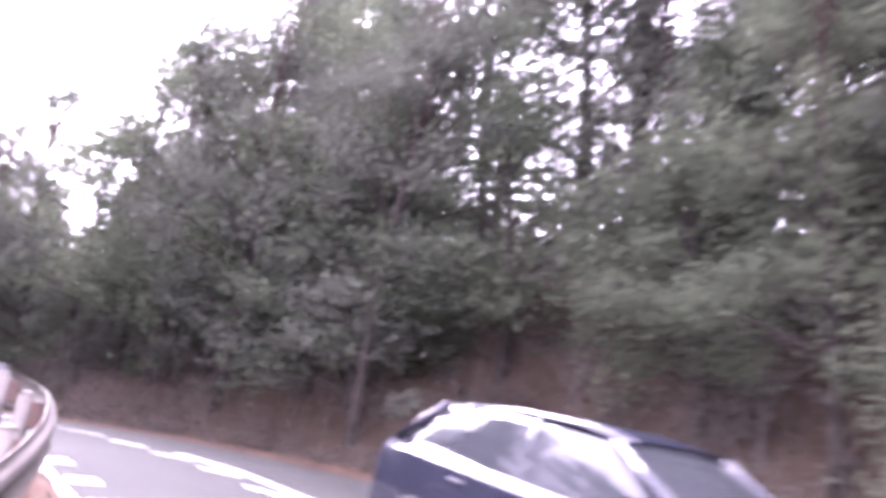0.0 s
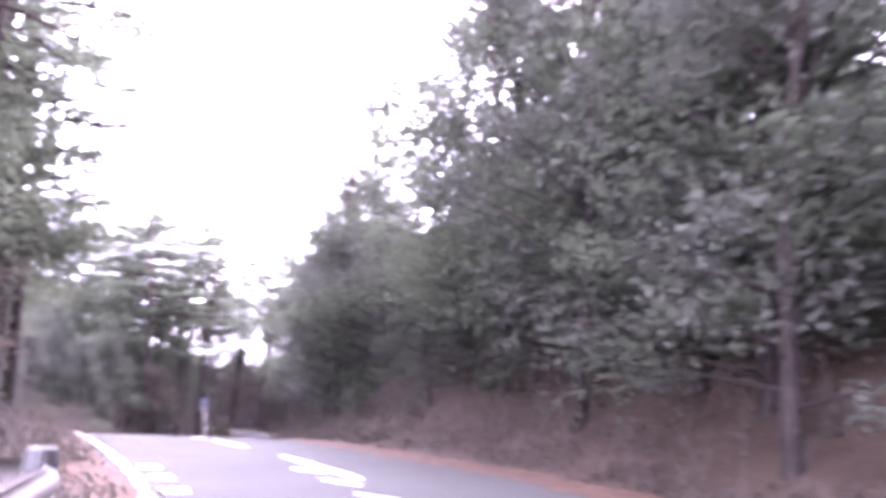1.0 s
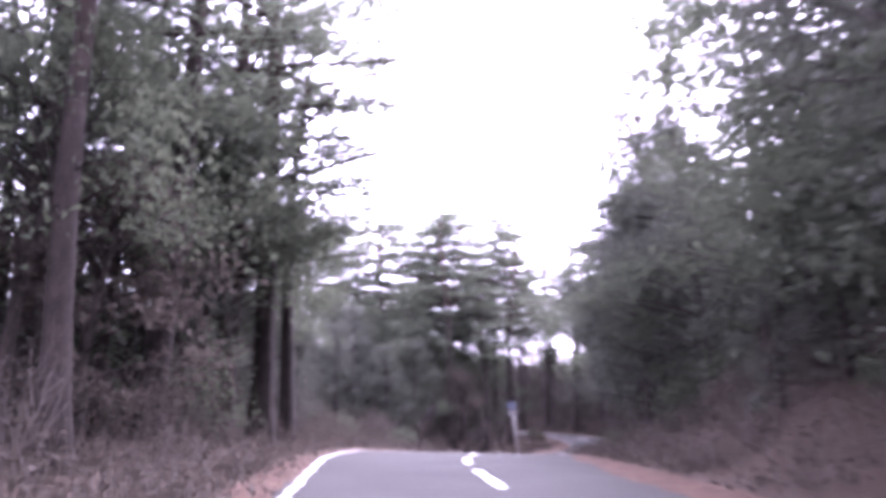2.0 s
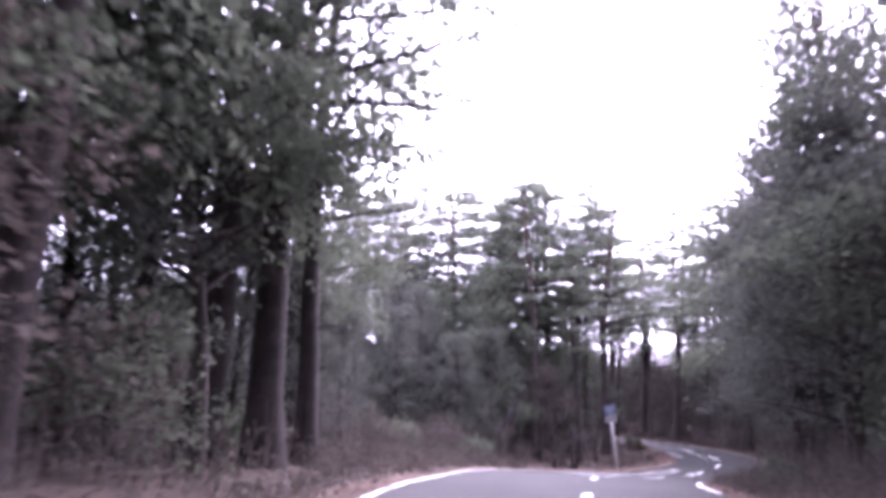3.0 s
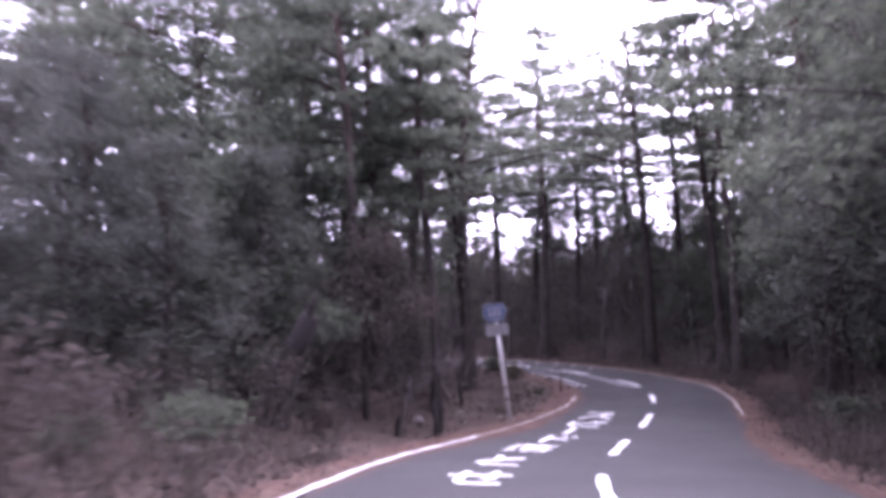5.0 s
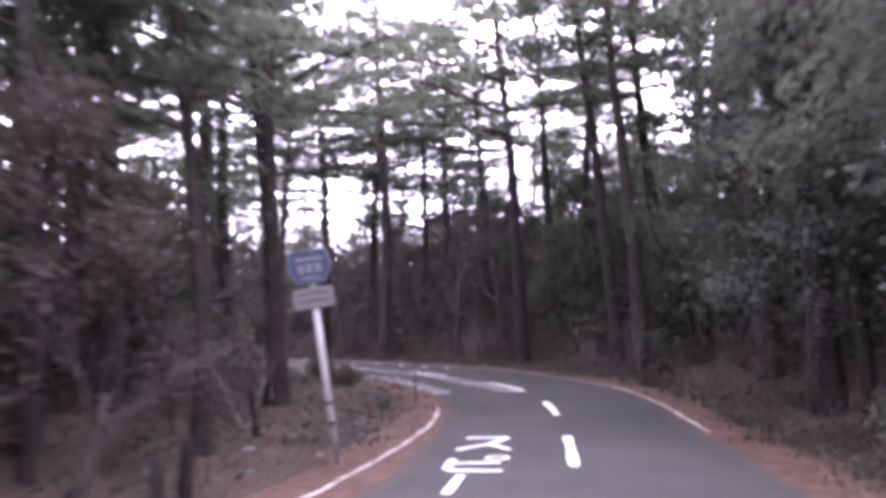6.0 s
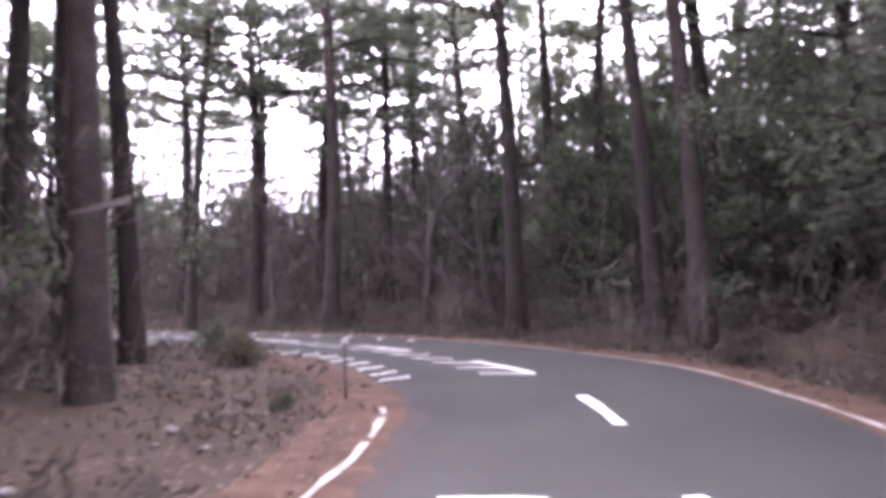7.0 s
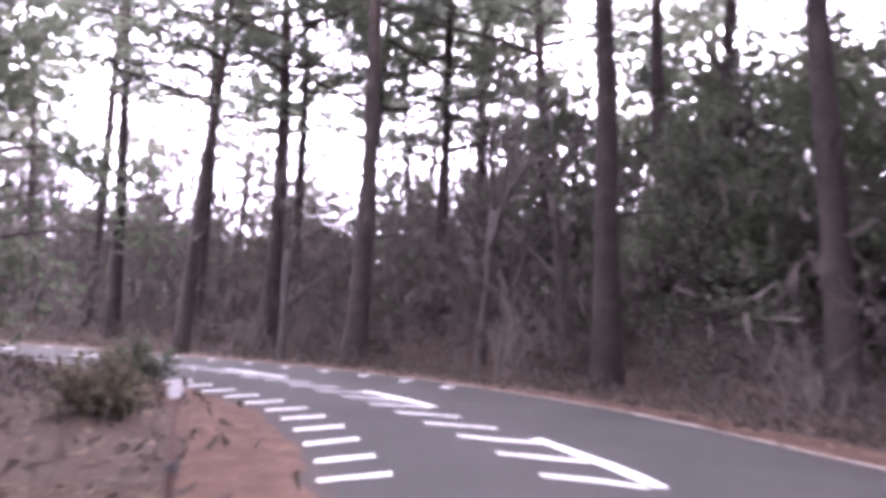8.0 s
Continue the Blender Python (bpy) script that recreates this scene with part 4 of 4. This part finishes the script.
def guard_rail():
    """A corrugated steel rail on posts with a rounded end piece."""
    root = new("guard_rail")
    tagged(root, "weathered pale steel guard rail with corrugated beam", "guard rail")
    off, s0, s1 = -2.98, 3.0, s_at(-38.2)
    prof = [(-0.16, 0.0), (-0.13, 0.05), (-0.08, 0.075), (-0.03, 0.03), (0.0, 0.0), (0.03, 0.03), (0.08, 0.075), (0.13, 0.05), (0.16, 0.0)]
    path = [(s, off) for s in np.arange(s0, s1, 0.4)]
    for a in np.linspace(0, math.pi * 0.8, 9)[1:]:
        path.append((s1 + 0.32 * math.sin(a), off - 0.32 * (1 - math.cos(a))))
    pts = np.array([on_road(s, o) for s, o in path])
    d = np.gradient(pts[:, :2], axis=0)
    d /= np.hypot(*d.T)[:, None]
    nrm = np.stack([d[:, 1], -d[:, 0]], 1)
    k = len(prof)
    verts, faces = [], []
    for thick in (0.0, -0.006):
        for p, n in zip(pts, nrm):
            for h, o in prof:
                verts.append((p[0] + n[0] * (o + thick), p[1] + n[1] * (o + thick), p[2] + 0.66 + h))
    m = len(pts)
    for i in range(m - 1):
        for j in range(k - 1):
            a = i * k + j
            faces.append((a, a + k, a + k + 1, a + 1))
            a += m * k
            faces.append((a, a + 1, a + k + 1, a + k))
        for j in (0, k - 1):
            a, b2 = i * k + j, m * k + i * k + j
            faces.append((a, b2, b2 + k, a + k))
    mesh_object("beam", verts, faces, STEEL, root, smooth=True)
    for s in np.arange(s0 + 0.5, s1 + 0.1, 2.0):
        p = on_road(s, off - 0.14)
        bm = bmesh.new()
        cyl(bm, 0.06, 0.06, 0.95, Matrix.Translation((p[0], p[1], p[2] + 0.33)))
        cyl(bm, 0.062, 0.03, 0.03, Matrix.Translation((p[0], p[1], p[2] + 0.82)))
        part("post", bm, STEEL, root, smooth=True)
        q = on_road(s, off - 0.05)
        bm = bmesh.new()
        box(bm, -0.05, -0.05, -0.1, 0.05, 0.05, 0.1, 0.01)
        bmesh.ops.translate(bm, vec=(q[0], q[1], q[2] + 0.66), verts=bm.verts)
        part("bracket", bm, RUST, root)
    e = on_road(s1 + 0.3, off - 0.08)
    bm = bmesh.new()
    cyl(bm, 0.075, 0.075, 0.9, Matrix.Translation((e[0], e[1], e[2] + 0.32)), 16)
    part("end_post", bm, STEEL, root, smooth=True)
    bm = bmesh.new()
    cyl(bm, 0.085, 0.07, 0.1, Matrix.Translation((e[0], e[1], e[2] + 0.82)), 16)
    part("end_cap", bm, BLACK_PLASTIC, root, "dark cap on the end post")


guard_rail()


def route_sign():
    """A leaning white pole with a blue six-sided plate over a pale lower plate."""
    root = new("route_sign")
    tagged(root, "leaning white sign pole with blue six-sided plate and pale panel", "road sign")
    x, y = -2.62, 10.28
    root.matrix_basis = Matrix.Translation((x, y, land_at(x, y) - 0.05)) @ Matrix.Rotation(radians(-7.5), 4, "Y")
    bm = bmesh.new()
    cyl(bm, 0.05, 0.05, 3.4, Matrix.Translation((0, 0, 1.45)), 18)
    cyl(bm, 0.054, 0.02, 0.04, Matrix.Translation((0, 0, 3.17)), 18)
    part("pole", bm, POLE_WHITE, root, smooth=True)
    for h in (0.75, 1.05):
        bm = bmesh.new()
        cyl(bm, 0.053, 0.053, 0.05, Matrix.Translation((0, 0, h)), 18)
        part("band", bm, RUST, root, "rusty band round the pole", smooth=True)
    # blue plate
    hexa = [(-0.2, 0.0), (0.2, 0.0), (0.33, 0.24), (0.27, 0.5), (-0.27, 0.5), (-0.33, 0.24)]
    def plate(poly, z0, y0, y1, shrink, mat, name, parent, label=""):
        bm2 = bmesh.new()
        cz = sum(p[1] for p in poly) / len(poly)
        pts = [(p[0] * shrink, (p[1] - cz) * shrink + cz + z0) for p in poly]
        f = [bm2.verts.new((px, y0, pz)) for px, pz in pts]
        b = [bm2.verts.new((px, y1, pz)) for px, pz in pts]
        n = len(pts)
        bm2.faces.new(f)
        bm2.faces.new(b[::-1])
        for i in range(n):
            bm2.faces.new((f[i], b[i], b[(i + 1) % n], f[(i + 1) % n]))
        bmesh.ops.recalc_face_normals(bm2, faces=bm2.faces)
        return part(name, bm2, mat, parent, label)
    rim = plate(hexa, 2.8, -0.075, -0.062, 1.0, SIGN_WHITE, "rim", root, "white rim of the plate")
    face = plate(hexa, 2.8, -0.082, -0.076, 0.93, SIGN_BLUE, "face", root, "blue six-sided plate")
    for x0, z0, w, h in ((-0.2, 3.14, 0.4, 0.05), (-0.17, 2.96, 0.09, 0.13), (-0.045, 2.96, 0.09, 0.13), (0.08, 2.96, 0.09, 0.13), (-0.14, 2.86, 0.28, 0.04)):
        bm = bmesh.new()
        box(bm, x0, -0.087, z0, x0 + w, -0.083, z0 + h)
        part("lettering_bar", bm, SIGN_WHITE, face)
    lower = plate([(-0.3, 0), (0.3, 0), (0.3, 0.3), (-0.3, 0.3)], 2.44, -0.075, -0.06, 1.0, SIGN_WHITE, "lower_panel", root, "pale grey-white panel")
    for z in (2.52, 2.63):
        bm = bmesh.new()
        box(bm, -0.22, -0.08, z, 0.22, -0.076, z + 0.05)
        part("lettering_bar", bm, STEEL, lower)
    for h in (2.55, 2.92, 3.18):
        bm = bmesh.new()
        box(bm, -0.07, -0.062, h - 0.02, 0.07, 0.055, h + 0.02, 0.005)
        part("clamp", bm, SIGN_GREY, root)


route_sign()


def delineator(x, y):
    root = new("marker_post")
    tagged(root, "thin rusty marker post with a pale round reflector", "marker post")
    root.location = (x, y, land_at(x, y) - 0.03)
    bm = bmesh.new()
    cyl(bm, 0.022, 0.02, 0.95, Matrix.Translation((0, 0, 0.42)), 10)
    part("post", bm, RUST, root, smooth=True)
    bm = bmesh.new()
    cyl(bm, 0.036, 0.036, 0.025, Matrix.Translation((0, -0.02, 0.86)) @ Matrix.Rotation(radians(90), 4, "X"), 16)
    part("reflector", bm, SIGN_GREY, root, "pale round reflector")
    bm = bmesh.new()
    cyl(bm, 0.03, 0.03, 0.04, Matrix.Translation((0, 0, 0.5)), 10)
    part("band", bm, BLACK_PLASTIC, root, "dark band round the post")


delineator(-1.75, 17.7)


def sedan():
    """A dark four-door car with rounded roof, glass all round and its wheels at rest."""
    root = new("car")
    tagged(root, "dark glossy four-door car standing in the opposite lane", "car")
    L, W = 4.35, 1.68
    def loft(name, sections, mat, label=""):
        """Rings across the car from rear to front: x, then half widths and heights from sill to top."""
        verts, faces = [], []
        for x, ring in sections:
            full = [(x, yy, zz) for yy, zz in ring] + [(x, -yy, zz) for yy, zz in reversed(ring)]
            verts += full
        k = len(sections[0][1]) * 2
        for i in range(len(sections) - 1):
            for j in range(k):
                j2 = (j + 1) % k
                faces.append((i * k + j, i * k + j2, (i + 1) * k + j2, (i + 1) * k + j))
        faces.append(tuple(range(k))[::-1])
        faces.append(tuple((len(sections) - 1) * k + j for j in range(k)))
        ob = mesh_object(name, verts, faces, mat, root, label, smooth=True)
        bv = ob.modifiers.new("soft_edges", "BEVEL")
        bv.width, bv.segments, bv.limit_method, bv.angle_limit = 0.03, 2, "ANGLE", radians(25)
        return ob
    def ring(hw, sill, belt, top):
        return [(hw * 0.9, sill), (hw, sill + 0.12), (hw * 1.0, (sill + belt) / 2), (hw * 0.97, belt - 0.04), (hw * 0.86, top), (hw * 0.4, top + 0.015)]
    loft("body", [(-2.17, ring(0.66, 0.34, 0.8, 0.86)), (-2.08, ring(0.76, 0.24, 0.9, 0.95)), (-1.5, ring(0.84, 0.2, 0.93, 0.98)), (-0.6, ring(0.84, 0.2, 0.9, 0.96)), (0.7, ring(0.84, 0.2, 0.88, 0.94)),
                  (1.4, ring(0.82, 0.22, 0.8, 0.86)), (2.0, ring(0.76, 0.26, 0.66, 0.72)), (2.17, ring(0.64, 0.34, 0.56, 0.62))], CAR_PAINT, "dark glossy body")
    def cabin(hw0, hw1, z0, z1):
        return [(hw0, z0), (hw0 * 0.98, z0 + 0.04), ((hw0 + hw1) / 2, (z0 + z1) / 2), (hw1, z1 - 0.06), (hw1 * 0.9, z1), (hw1 * 0.4, z1 + 0.02)]
    loft("glass", [(-1.92, cabin(0.68, 0.62, 0.93, 0.99)), (-1.45, cabin(0.74, 0.62, 0.92, 1.35)), (-0.7, cabin(0.75, 0.62, 0.92, 1.4)), (0.35, cabin(0.75, 0.6, 0.9, 1.37)), (1.15, cabin(0.7, 0.62, 0.86, 0.92))], CAR_GLASS, "dark reflecting windows")
    verts = [(x, yy, zz) for x, zz in ((-1.5, 1.365), (-0.7, 1.43), (0.0, 1.43), (0.38, 1.385)) for yy in (-0.56, -0.3, 0.3, 0.56)]
    verts = [(x, y2, z - (0.03 if abs(y2) > 0.5 else 0.0)) for x, y2, z in verts]
    faces = [(i * 4 + j, i * 4 + j + 1, i * 4 + j + 5, i * 4 + j + 4) for i in range(3) for j in range(3)]
    roof = mesh_object("roof", verts, faces, CAR_PAINT, root, smooth=True)
    sol = roof.modifiers.new("thickness", "SOLIDIFY")
    sol.thickness = 0.03
    for side in (-1, 1):
        for x0, z0, x1, z1 in ((-1.9, 0.97, -1.46, 1.36), (0.36, 1.37, 1.13, 0.9), (-0.38, 0.93, -0.36, 1.4), (-1.18, 0.94, -1.14, 1.38)):
            a, b2 = Vector((x0, side * (0.71 if z0 < 1.2 else 0.585), z0)), Vector((x1, side * (0.71 if z1 < 1.2 else 0.585), z1))
            bm = bmesh.new()
            dd = b2 - a
            cyl(bm, 0.032, 0.032, dd.length, Matrix.Translation((a + b2) / 2) @ dd.to_track_quat("Z", "Y").to_matrix().to_4x4(), 8)
            part("pillar", bm, CAR_PAINT, root, smooth=True)
        bm = bmesh.new()
        box(bm, 0.72, side * 0.86 - 0.08, 0.95, 0.86, side * 0.86 + 0.08, 1.08, 0.025)
        part("wing_mirror", bm, CAR_PAINT, root)
        bm = bmesh.new()
        box(bm, -2.15, side * 0.58 - 0.13, 0.68, -2.06, side * 0.58 + 0.13, 0.84, 0.02)
        part("tail_light", bm, RED_LENS, root, "red tail light")
        bm = bmesh.new()
        box(bm, 2.02, side * 0.56 - 0.14, 0.56, 2.12, side * 0.56 + 0.14, 0.68, 0.02)
        part("headlight", bm, CLEAR_LENS, root, "clear headlight")
        for hx in (-0.95, 0.1):
            bm = bmesh.new()
            box(bm, hx, side * 0.835 - 0.012, 0.79, hx + 0.16, side * 0.835 + 0.012, 0.815, 0.006)
            part("door_handle", bm, ALLOY, root)
        for x in (-1.32, 1.33):
            wheel = new("wheel")
            wheel.parent = root
            wheel.matrix_basis = Matrix.Translation((x, side * 0.76, 0.3)) @ Matrix.Rotation(radians(90), 4, "X")
            bm = bmesh.new()
            cyl(bm, 0.3, 0.3, 0.2, Matrix.Identity(4), 28)
            bmesh.ops.bevel(bm, geom=[e for e in bm.edges if abs(e.verts[0].co.z - e.verts[1].co.z) < 1e-4], offset=0.03, segments=2, affect="EDGES")
            part("tyre", bm, RUBBER, wheel, smooth=True)
            bm = bmesh.new()
            cyl(bm, 0.19, 0.17, 0.212, Matrix.Identity(4), 20)
            part("rim", bm, ALLOY, wheel)
    bm = bmesh.new()
    box(bm, -2.2, -0.7, 0.36, -2.08, 0.7, 0.54, 0.03)
    part("bumper", bm, CAR_PAINT, root)
    bm = bmesh.new()
    box(bm, -2.19, -0.2, 0.6, -2.165, 0.2, 0.7, 0.004)
    part("plate", bm, SIGN_WHITE, root, "blank pale number plate")
    s, off = CAR_S, 0.85
    p, q = on_road(s, off), on_road(s + 0.5, off)
    yaw = math.degrees(math.atan2(p[1] - q[1], p[0] - q[0]))
    slope = math.degrees(math.atan2(p[2] - q[2], 0.5))
    root.matrix_basis = Matrix.Translation((p[0], p[1], p[2] + 0.005)) @ Matrix.Rotation(radians(yaw + 16), 4, "Z") @ Matrix.Rotation(radians(-slope), 4, "Y") @ Matrix.Diagonal((1.0, 1.0, 0.95, 1.0))


CAR_S = s_at(-42.75)
sedan()


# ---- fallen leaves, twigs and stones on the forest floor ----
def fallen_leaves():
    r = np.random.default_rng(91)
    pile = Pile()
    n = 52000
    s = r.uniform(s_at(-56), S1, n)
    side = np.where(r.uniform(size=n) < 0.5, -1, 1)
    w = np.where(side < 0, left_w(s), right_w(s))
    o = side * (w + 0.08 + r.exponential(1.9, n))
    p = on_road(s, o)
    _, d = nearest(p[:, 0], p[:, 1])
    ok = np.abs(d) > 2.75
    p = p[ok]
    p[:, 2] = land(p[:, 0], p[:, 1]) + 0.012
    out = np.abs(d[ok]) - 2.6
    p[:, 2] = np.where(out < 1.4, np.maximum(p[:, 2], road_z(p[:, 1]) + 0.03), p[:, 2])
    pile.leaves(p, 0.065, r, 0.08, 0.75)
    tagged(mesh_object("fallen_leaves", pile.v, pile.f, FALLEN), "scattered dry brown leaves along the road edge", "leaves", kind="stuff")
    sticks = Pile()
    for i in range(120):
        k = r.integers(0, len(p))
        a = r.uniform(0, 6.3)
        l = r.uniform(0.3, 1.1)
        c = p[k] + (0, 0, 0.02)
        e = c + (math.cos(a) * l, math.sin(a) * l, r.uniform(0, 0.12))
        sticks.add(*tube([c, (c + e) / 2 + (0, 0, 0.03), e], [0.009, 0.008, 0.004], 4))
    tagged(mesh_object("fallen_twigs", sticks.v, sticks.f, TWIG), "dead twigs lying on the leaf litter", "twigs", kind="stuff")


fallen_leaves()


def stone(x, y, r, seed):
    bm = bmesh.new()
    bmesh.ops.create_icosphere(bm, subdivisions=2, radius=r)
    q = random.Random(seed)
    for v in bm.verts:
        v.co *= 0.75 + 0.4 * noise.noise(v.co * (1.6 / r) + Vector((seed, 0, 0)))
        v.co.z *= 0.6
    ob = part("stone", bm, STONE, smooth=True)
    tagged(ob, "small grey stone half sunk in leaf litter", "stone", "roadside stones")
    ob.location = (x, y, land_at(x, y) + r * 0.15)
    ob.rotation_euler.z = q.uniform(0, 6)


for i, (x, y, r) in enumerate([(-3.3, 8.0, 0.12), (-3.1, 11.6, 0.09), (-3.9, 13.4, 0.1), (-2.9, 15.2, 0.08), (-3.6, 16.4, 0.1), (-4.4, 12.2, 0.14), (-2.6, 17.6, 0.07), (5.2, 9.4, 0.1), (5.6, 14.2, 0.12), (5.0, 18.3, 0.08), (-4.9, 9.2, 0.2), (-3.2, 17.4, 0.05), (-2.65, 10.95, 0.05), (-2.85, 11.2, 0.04), (-2.45, 16.9, 0.045), (-3.5, 15.6, 0.05), (-2.7, 13.2, 0.045), (-3.8, 9.8, 0.11)]):
    stone(x, y, r, i + 3)


def leaning_stump(x, y):
    """A dark broken trunk leaning over beside the road."""
    r = np.random.default_rng(5)
    wood = Pile()
    wood.add(*tube([(0, 0, -0.3), (0.1, 0.05, 0.5), (0.38, 0.1, 1.3), (0.75, 0.12, 2.1)], [0.34, 0.27, 0.24, 0.2], 10))
    for i in range(5):
        a = r.uniform(0, 6.3)
        wood.add(*tube([(0.7, 0.12, 2.0), (0.8 + 0.1 * math.cos(a), 0.12 + 0.1 * math.sin(a), 2.35 + r.uniform(0, 0.2))], [0.06, 0.01], 4))
    ob = mesh_object("leaning_stump", wood.v, wood.f, ROT, smooth=True)
    tagged(ob, "dark broken trunk leaning over beside the road", "tree stump")
    ob.location = (x, y, land_at(x, y))


leaning_stump(-6.4, 3.5)


def thicket(x, y, size, seed, mat, label):
    """A dense low bush of fine upright stems with small leaves."""
    r = np.random.default_rng(seed)
    stems, leaves = Pile(), Pile()
    for i in range(46):
        a, d = r.uniform(0, 6.3), size * r.uniform(0.1, 0.85)
        tip = np.array([math.cos(a) * d, math.sin(a) * d, size * r.uniform(0.3, 1.1) * (1.1 - 0.5 * d / size)])
        stems.add(*tube([tip * (0.3, 0.3, 0) + (0, 0, -0.1), tip * (0.6, 0.6, 0.55), tip], [0.012, 0.008, 0.003], 3))
        leaves.leaves(tip * r.uniform(0.3, 1.02, (26, 1)) + r.normal(0, 0.09, (26, 3)) * size, 0.1, r, 0.9, 0.5)
    root = new("bush")
    tagged(root, label, "bush")
    tagged(mesh_object("stem_work", stems.v, stems.f, TWIG, root), kind="stuff")
    mesh_object("foliage", leaves.v, leaves.f, mat, root)
    root.location = (x, y, land_at(x, y))


# bushes by the marker post on the inside of the bend
thicket(-3.9, 21.3, 0.62, 61, OLIVE, "dense brown twiggy bush behind the marker post")
thicket(-5.2, 24.9, 0.7, 62, LEAVES, "dense dark green bush on the inside of the bend")
thicket(-2.5, 17.35, 0.2, 63, LEAVES_LIGHT, "small tuft of green and dry blades on the litter")


def snag(x, y, height, radius, lean, seed):
    """A dark broken stem left standing in the litter."""
    r = np.random.default_rng(seed)
    wood = Pile()
    a = r.uniform(0, 6.3)
    top = np.array([math.cos(a) * lean, math.sin(a) * lean, height])
    wood.add(*tube([(0, 0, -0.2), top * (0.25, 0.25, 0.3), top * (0.7, 0.7, 0.7), top], [radius * 1.35, radius * 1.05, radius * 0.95, radius * 0.8], 9))
    for _ in range(3):
        b = r.uniform(0, 6.3)
        wood.add(*tube([top - (0, 0, 0.04), top + (0.6 * radius * math.cos(b), 0.6 * radius * math.sin(b), r.uniform(0.04, 0.1))], [radius * 0.45, 0.004], 4))
    ob = mesh_object("tree_stump", wood.v, wood.f, ROT, smooth=True)
    tagged(ob, "short dark broken stem standing in leaf litter", "tree stump", "stumps")
    ob.location = (x, y, land_at(x, y))


for i, (x, y, h, r) in enumerate([(-3.7, 6.1, 0.75, 0.07), (-4.0, 7.7, 0.72, 0.08), (-4.7, 6.5, 0.42, 0.09), (-4.5, 13.2, 0.9, 0.06)]):
    snag(x, y, h, r, 0.1, 70 + i)


def dead_branch(x, y, tip, radius, seed):
    """A pale dead branch that leans up out of the litter, with short side twigs."""
    r = np.random.default_rng(seed)
    wood = Pile()
    tip = np.array(tip, float)
    path = [tip * f + r.normal(0, 0.03, 3) * (f > 0) for f in (-0.05, 0.3, 0.62, 1.0)]
    wood.add(*tube(path, [radius, radius * 0.85, radius * 0.65, radius * 0.3], 6))
    for f in (0.4, 0.6, 0.75, 0.88):
        c = tip * f
        wood.add(*tube([c, c + r.normal(0, 0.16, 3) + (0, 0, 0.12)], [radius * 0.4, 0.004], 4))
    ob = mesh_object("dead_branch", wood.v, wood.f, DEADWOOD, smooth=True)
    tagged(ob, "pale dead branch leaning up from the leaf litter", "branch", "dead branches")
    ob.location = (x, y, land_at(x, y))


dead_branch(-5.05, 14.4, (-0.85, 0.1, 1.5), 0.045, 75)
dead_branch(-5.0, 14.45, (0.4, 0.2, 1.05), 0.035, 76)
